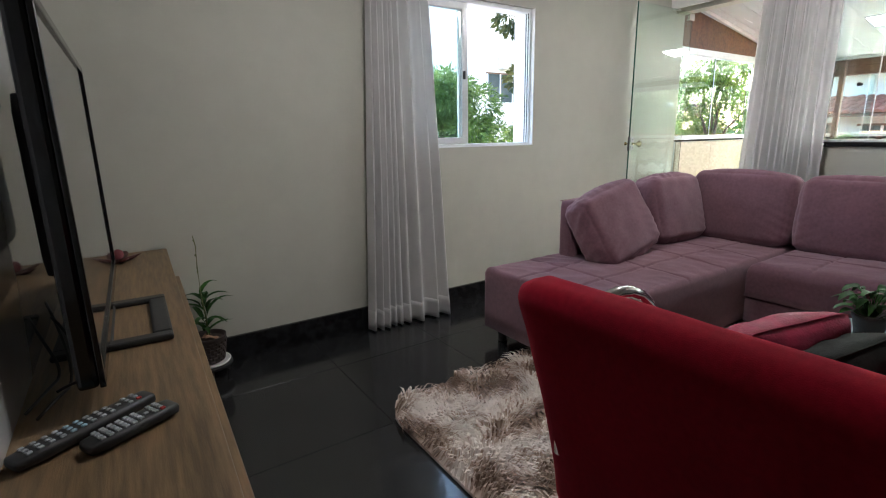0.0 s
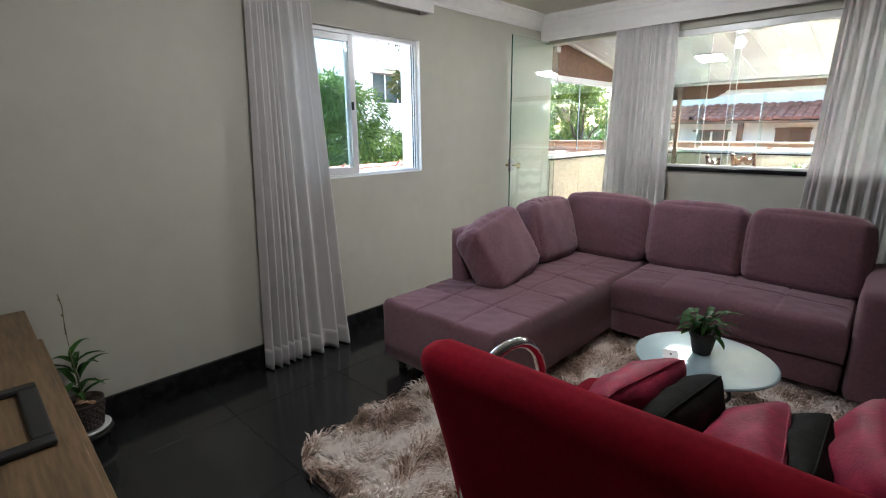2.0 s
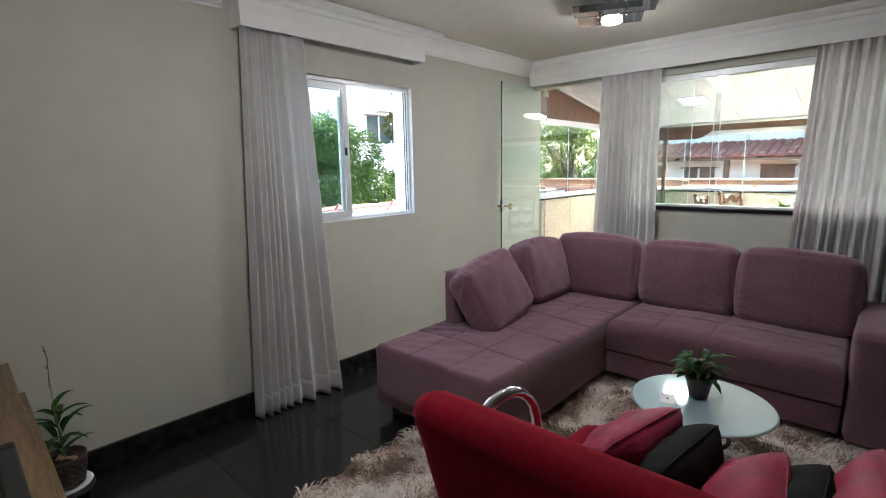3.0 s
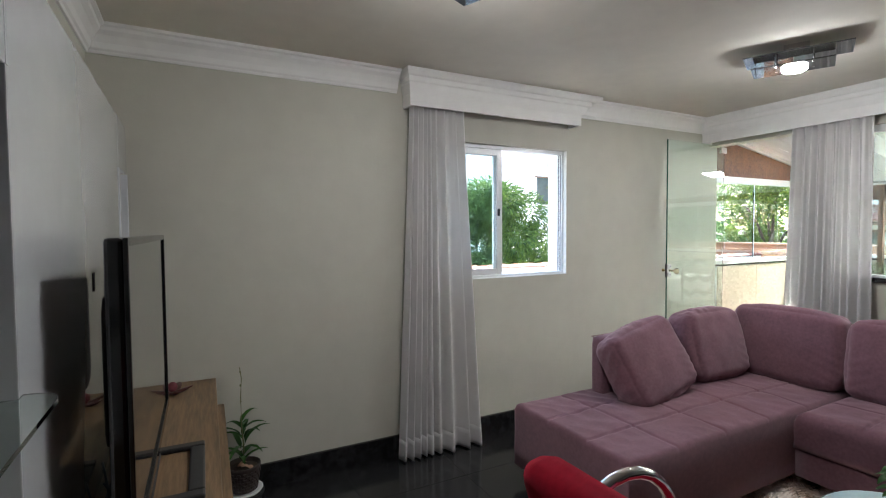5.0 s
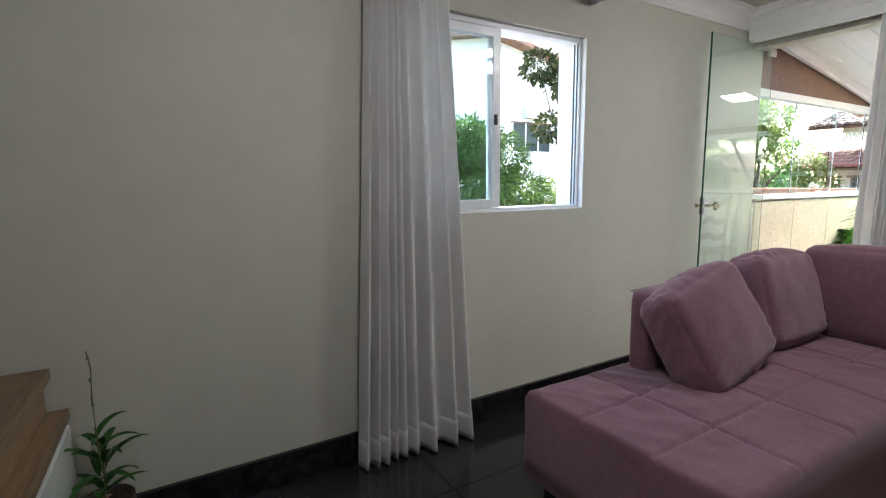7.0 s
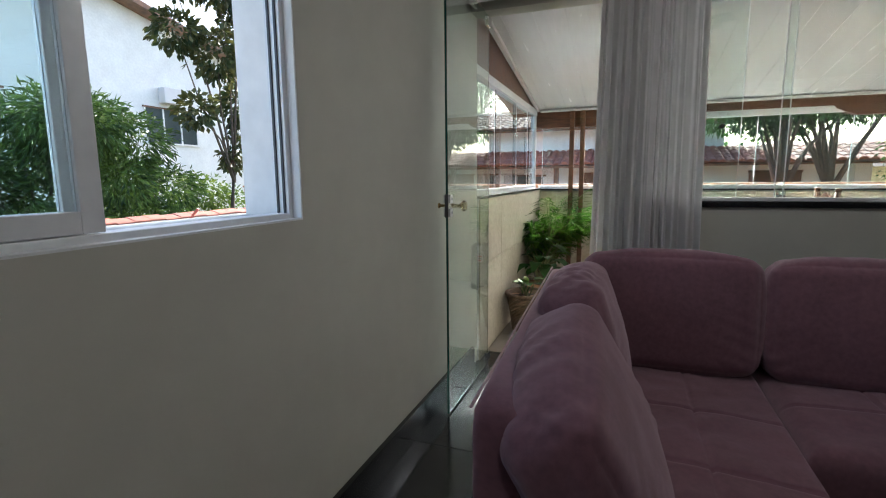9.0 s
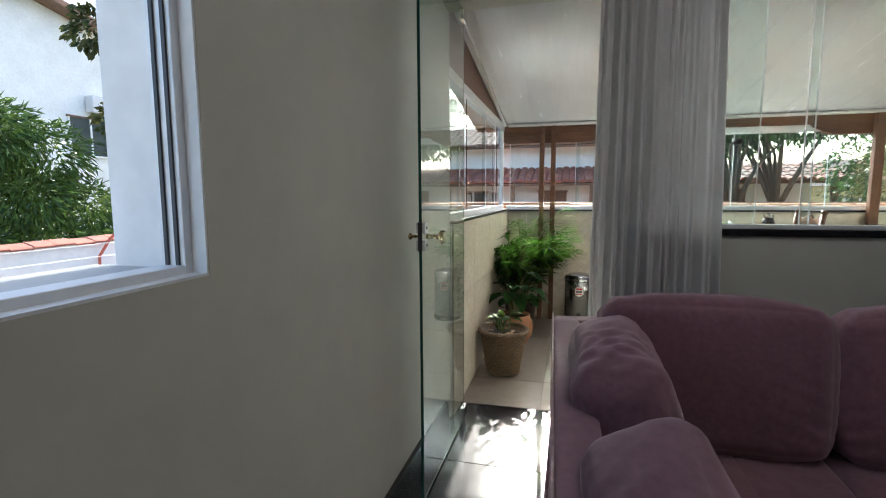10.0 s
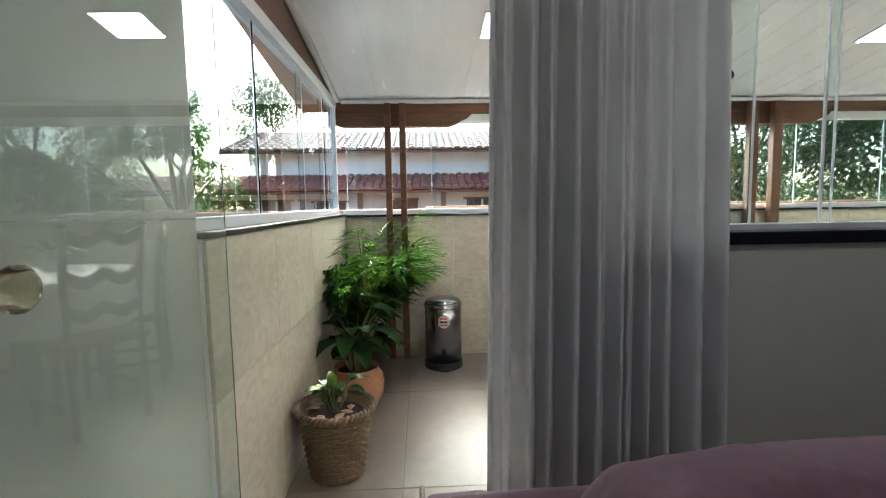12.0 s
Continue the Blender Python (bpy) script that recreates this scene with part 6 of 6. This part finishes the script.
# house with two clay roofs in front of the veranda
h2 = thing("tiled_house", "white house with two weathered clay tile roofs", "house", at=(0, 0, 0))
part("wall", box_bm(15.6, 24, -3.6, 4.6, GZ, 2.75), M_WHITE, h2)
part("wall", box_bm(15.0, 15.6, -7.0, 4.4, GZ, 1.62), M_WHITE, h2)
roof_part("roof", h2, (15.0, -4.2, 2.70), (0, 1, 0), (1, 0, 0.30), 43, 9, M_CLAY)
roof_part("roof", h2, (13.9, -7.6, 1.50), (0, 1, 0), (1, 0, 0.28), 57, 5, M_CLAYRED)
for u0, u1, z0, z1, m_ in ((-0.45, 0.35, 0.35, 1.25, M_DARKWOOD), (1.6, 2.6, 0.2, 1.2, None), (-2.9, -1.9, 0.3, 1.25, None), (3.2, 4.1, -0.6, 1.25, None), (-5.4, -4.2, 0.3, 1.25, M_DARKWOOD)):
    far_window(h2, "x", 15.0, u0, u1, z0, z1, 2, m_)
for y in (-7.2, -4.6, -1.2, 1.1, 4.2):
    part("porch_post", box_bm(14.0, 14.14, y - 0.07, y + 0.07, GZ, 1.48), M_DARKWOOD, h2)
# brick garden wall in front of it
bw = thing("brick_wall", "low wall of orange brick between the gardens", "wall", kind="structure")
part("wall", box_bm(9.6, 9.75, -12, 9, GZ, 0.98), surface("orange brick", (0.40, 0.17, 0.09), 0.85, vary=0.25, grain=6, coarse=1.5, bump=0.4), bw)
part("coping", box_bm(9.54, 9.81, -12, 9, 0.98, 1.03, bevel=0.01), M_TERRA, bw)

h3 = thing("yellow_house", "pale yellow house with a hipped clay roof", "house", at=(0, 0, 0))
part("wall", box_bm(19, 25, -13.5, -8.2, GZ, 1.45), M_YELLOW, h3)
bm = bmesh.new()
q = [bm.verts.new(p) for p in ((18.4, -14.1, 1.42), (18.4, -7.6, 1.42), (25.6, -7.6, 1.42), (25.6, -14.1, 1.42), (21.5, -11.6, 2.45), (21.5, -10.1, 2.45))]
for f in ((0, 1, 5, 4), (1, 2, 5), (2, 3, 4, 5), (3, 0, 4), (3, 2, 1, 0)):
    bm.faces.new([q[i] for i in f])
part("roof", bm, M_CLAY, h3)
for u0, u1 in ((-12.6, -11.6), (-10.6, -9.7)):
    far_window(h3, "x", 19.0, u0, u1, -0.2, 1.0, 2)
tank = thing("water_tank", "pale blue water tank on a stand", "water tank", at=(24, -14.8, GZ))
bm = bmesh.new(); lathe(bm, [(0.2, 0.0), (0.2, 3.0), (0.6, 3.0), (0.7, 4.2), (0.65, 4.35), (0.001, 4.45)], 20); part("tank", bm, surface("pale blue plastic", (0.45, 0.58, 0.68), 0.5), tank, smooth=True)

# trees beyond the veranda
for k, (x, y, h, rx, seed, n) in enumerate(((10.8, -3.9, 5.9, 1.7, 11, 5000), (11.6, -5.0, 6.1, 1.8, 12, 5000), (11.0, -7.6, 6.2, 2.2, 13, 6500), (9.6, -10.8, 5.6, 2.6, 14, 9000), (23.0, 6.2, 8.4, 2.6, 15, 8000), (18.5, 9.2, 7.6, 2.4, 16, 7000), (27, -3, 8.0, 3.2, 17, 6000), (8.4, -15.5, 6, 3.0, 18, 8000), (13, 5.6, 4.8, 1.6, 19, 6000), (30, -18, 7, 4, 20, 6000))):
    # tree 8 alone has the lighter leaves with sunlight in their colour
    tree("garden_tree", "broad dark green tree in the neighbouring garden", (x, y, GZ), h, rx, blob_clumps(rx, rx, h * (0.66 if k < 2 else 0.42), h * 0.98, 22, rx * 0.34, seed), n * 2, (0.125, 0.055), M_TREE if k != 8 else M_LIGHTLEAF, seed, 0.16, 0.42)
hedge = thing("distant_woods", "far line of green woods along the horizon", "woods", kind="stuff")
me = crown([(60 + 8 * math.sin(k * 1.7), -80 + 7 * k, 0.4 + 1.2 * math.sin(k * 2.3) ** 2, 5, 6, 2.6) for k in range(24)], 9000, 0.9, 0.5, 40)
me.materials.append(M_TREE)
hw = new("foliage", me)
hw.parent = hedge
tagged(hw, kind="stuff")

# terracotta planter boxes on the outer ledge of the veranda
setting("veranda_ledge", box_bm(VX + 0.152, VX + 0.42, VS, 0.1, 0.88, 0.95, bevel=0.004), M_WHITE, "white outer ledge under the veranda glazing")
for k in range(7):
    y = -5.9 + 0.82 * k
    ob = thing("planter_box", "long terracotta planter box on the outer ledge", "planter", group="ledge planters", at=(VX + 0.29, y, 0.95))
    part("trough", box_bm(-0.08, 0.08, -0.36, 0.36, 0.0, 0.13, bevel=0.012), M_TERRA, ob)
    part("rim", box_bm(-0.092, 0.092, -0.372, 0.372, 0.131, 0.155, bevel=0.006), M_TERRA, ob)

# ---- tiles ----
def tile_mesh(name, sx, sy, th, mat, bev=0.0015):
    return mesh_of(box_bm(0, sx, 0, sy, -th, 0.0, bevel=bev, seg=1), name, mat)


def lay(parent, xs, ys, th, mat, gap, z=0.0):
    """Floor tiles between the given joint lines; alike tiles share one mesh."""
    made = {}
    for xa, xb in zip(xs, xs[1:]):
        for ya_, yb_ in zip(ys, ys[1:]):
            key = (round(xb - xa, 3), round(yb_ - ya_, 3))
            if key not in made:
                made[key] = tile_mesh("tile", xb - xa - gap, yb_ - ya_ - gap, th, mat)
            t = new("tile", made[key])
            t.location = (xa + gap / 2, ya_ + gap / 2, z)
            t.parent = parent


def joints(origin, pitch, a, b):
    k0 = math.ceil((a - origin) / pitch)
    out = [a] if origin + k0 * pitch - a > 0.02 else []
    while origin + k0 * pitch < b - 0.02:
        out.append(origin + k0 * pitch)
        k0 += 1
    return out + [b]


floor_ob = bpy.data.objects["floor"]
lay(floor_ob, joints(-1.694, 0.6, XW, 1.93), joints(-1.0, 0.6, YS, 0.0), 0.0018, M_BLACKTILE, 0.0022, 0.0)
lay(vfl, joints(2.343, 1.0, 1.933, VX), joints(-0.473, 1.0, VS, VY), 0.0025, M_VTILE, 0.004, 0.0)


def wall_tiles(parent, axis, u0, u1, z0, z1, pu, zj, c):
    us = joints(u0, pu, u0, u1)
    zs = [z0, zj, z1]
    made = {}
    for ua, ub in zip(us, us[1:]):
        for za_, zb_ in zip(zs, zs[1:]):
            key = (round(ub - ua, 3), round(zb_ - za_, 3))
            if key not in made:
                g = 0.0025
                if axis == "y":
                    bm = box_bm(0, ub - ua - g, 0, 0.0115, 0, zb_ - za_ - g, bevel=0.0012, seg=1)
                else:
                    bm = box_bm(0, 0.0115, 0, ub - ua - g, 0, zb_ - za_ - g, bevel=0.0012, seg=1)
                made[key] = mesh_of(bm, "wall_tile", M_MOSAIC)
            t = new("wall_tile", made[key])
            t.location = (ua, c, za_) if axis == "y" else (c, ua, za_)
            t.parent = parent


wall_tiles(vwn, "y", 1.745, VX, 0.0, 1.044, 0.60, 0.615, VY)
wall_tiles(vwe, "x", VS, VY, 0.0, 1.035, 0.60, 0.615, VX)
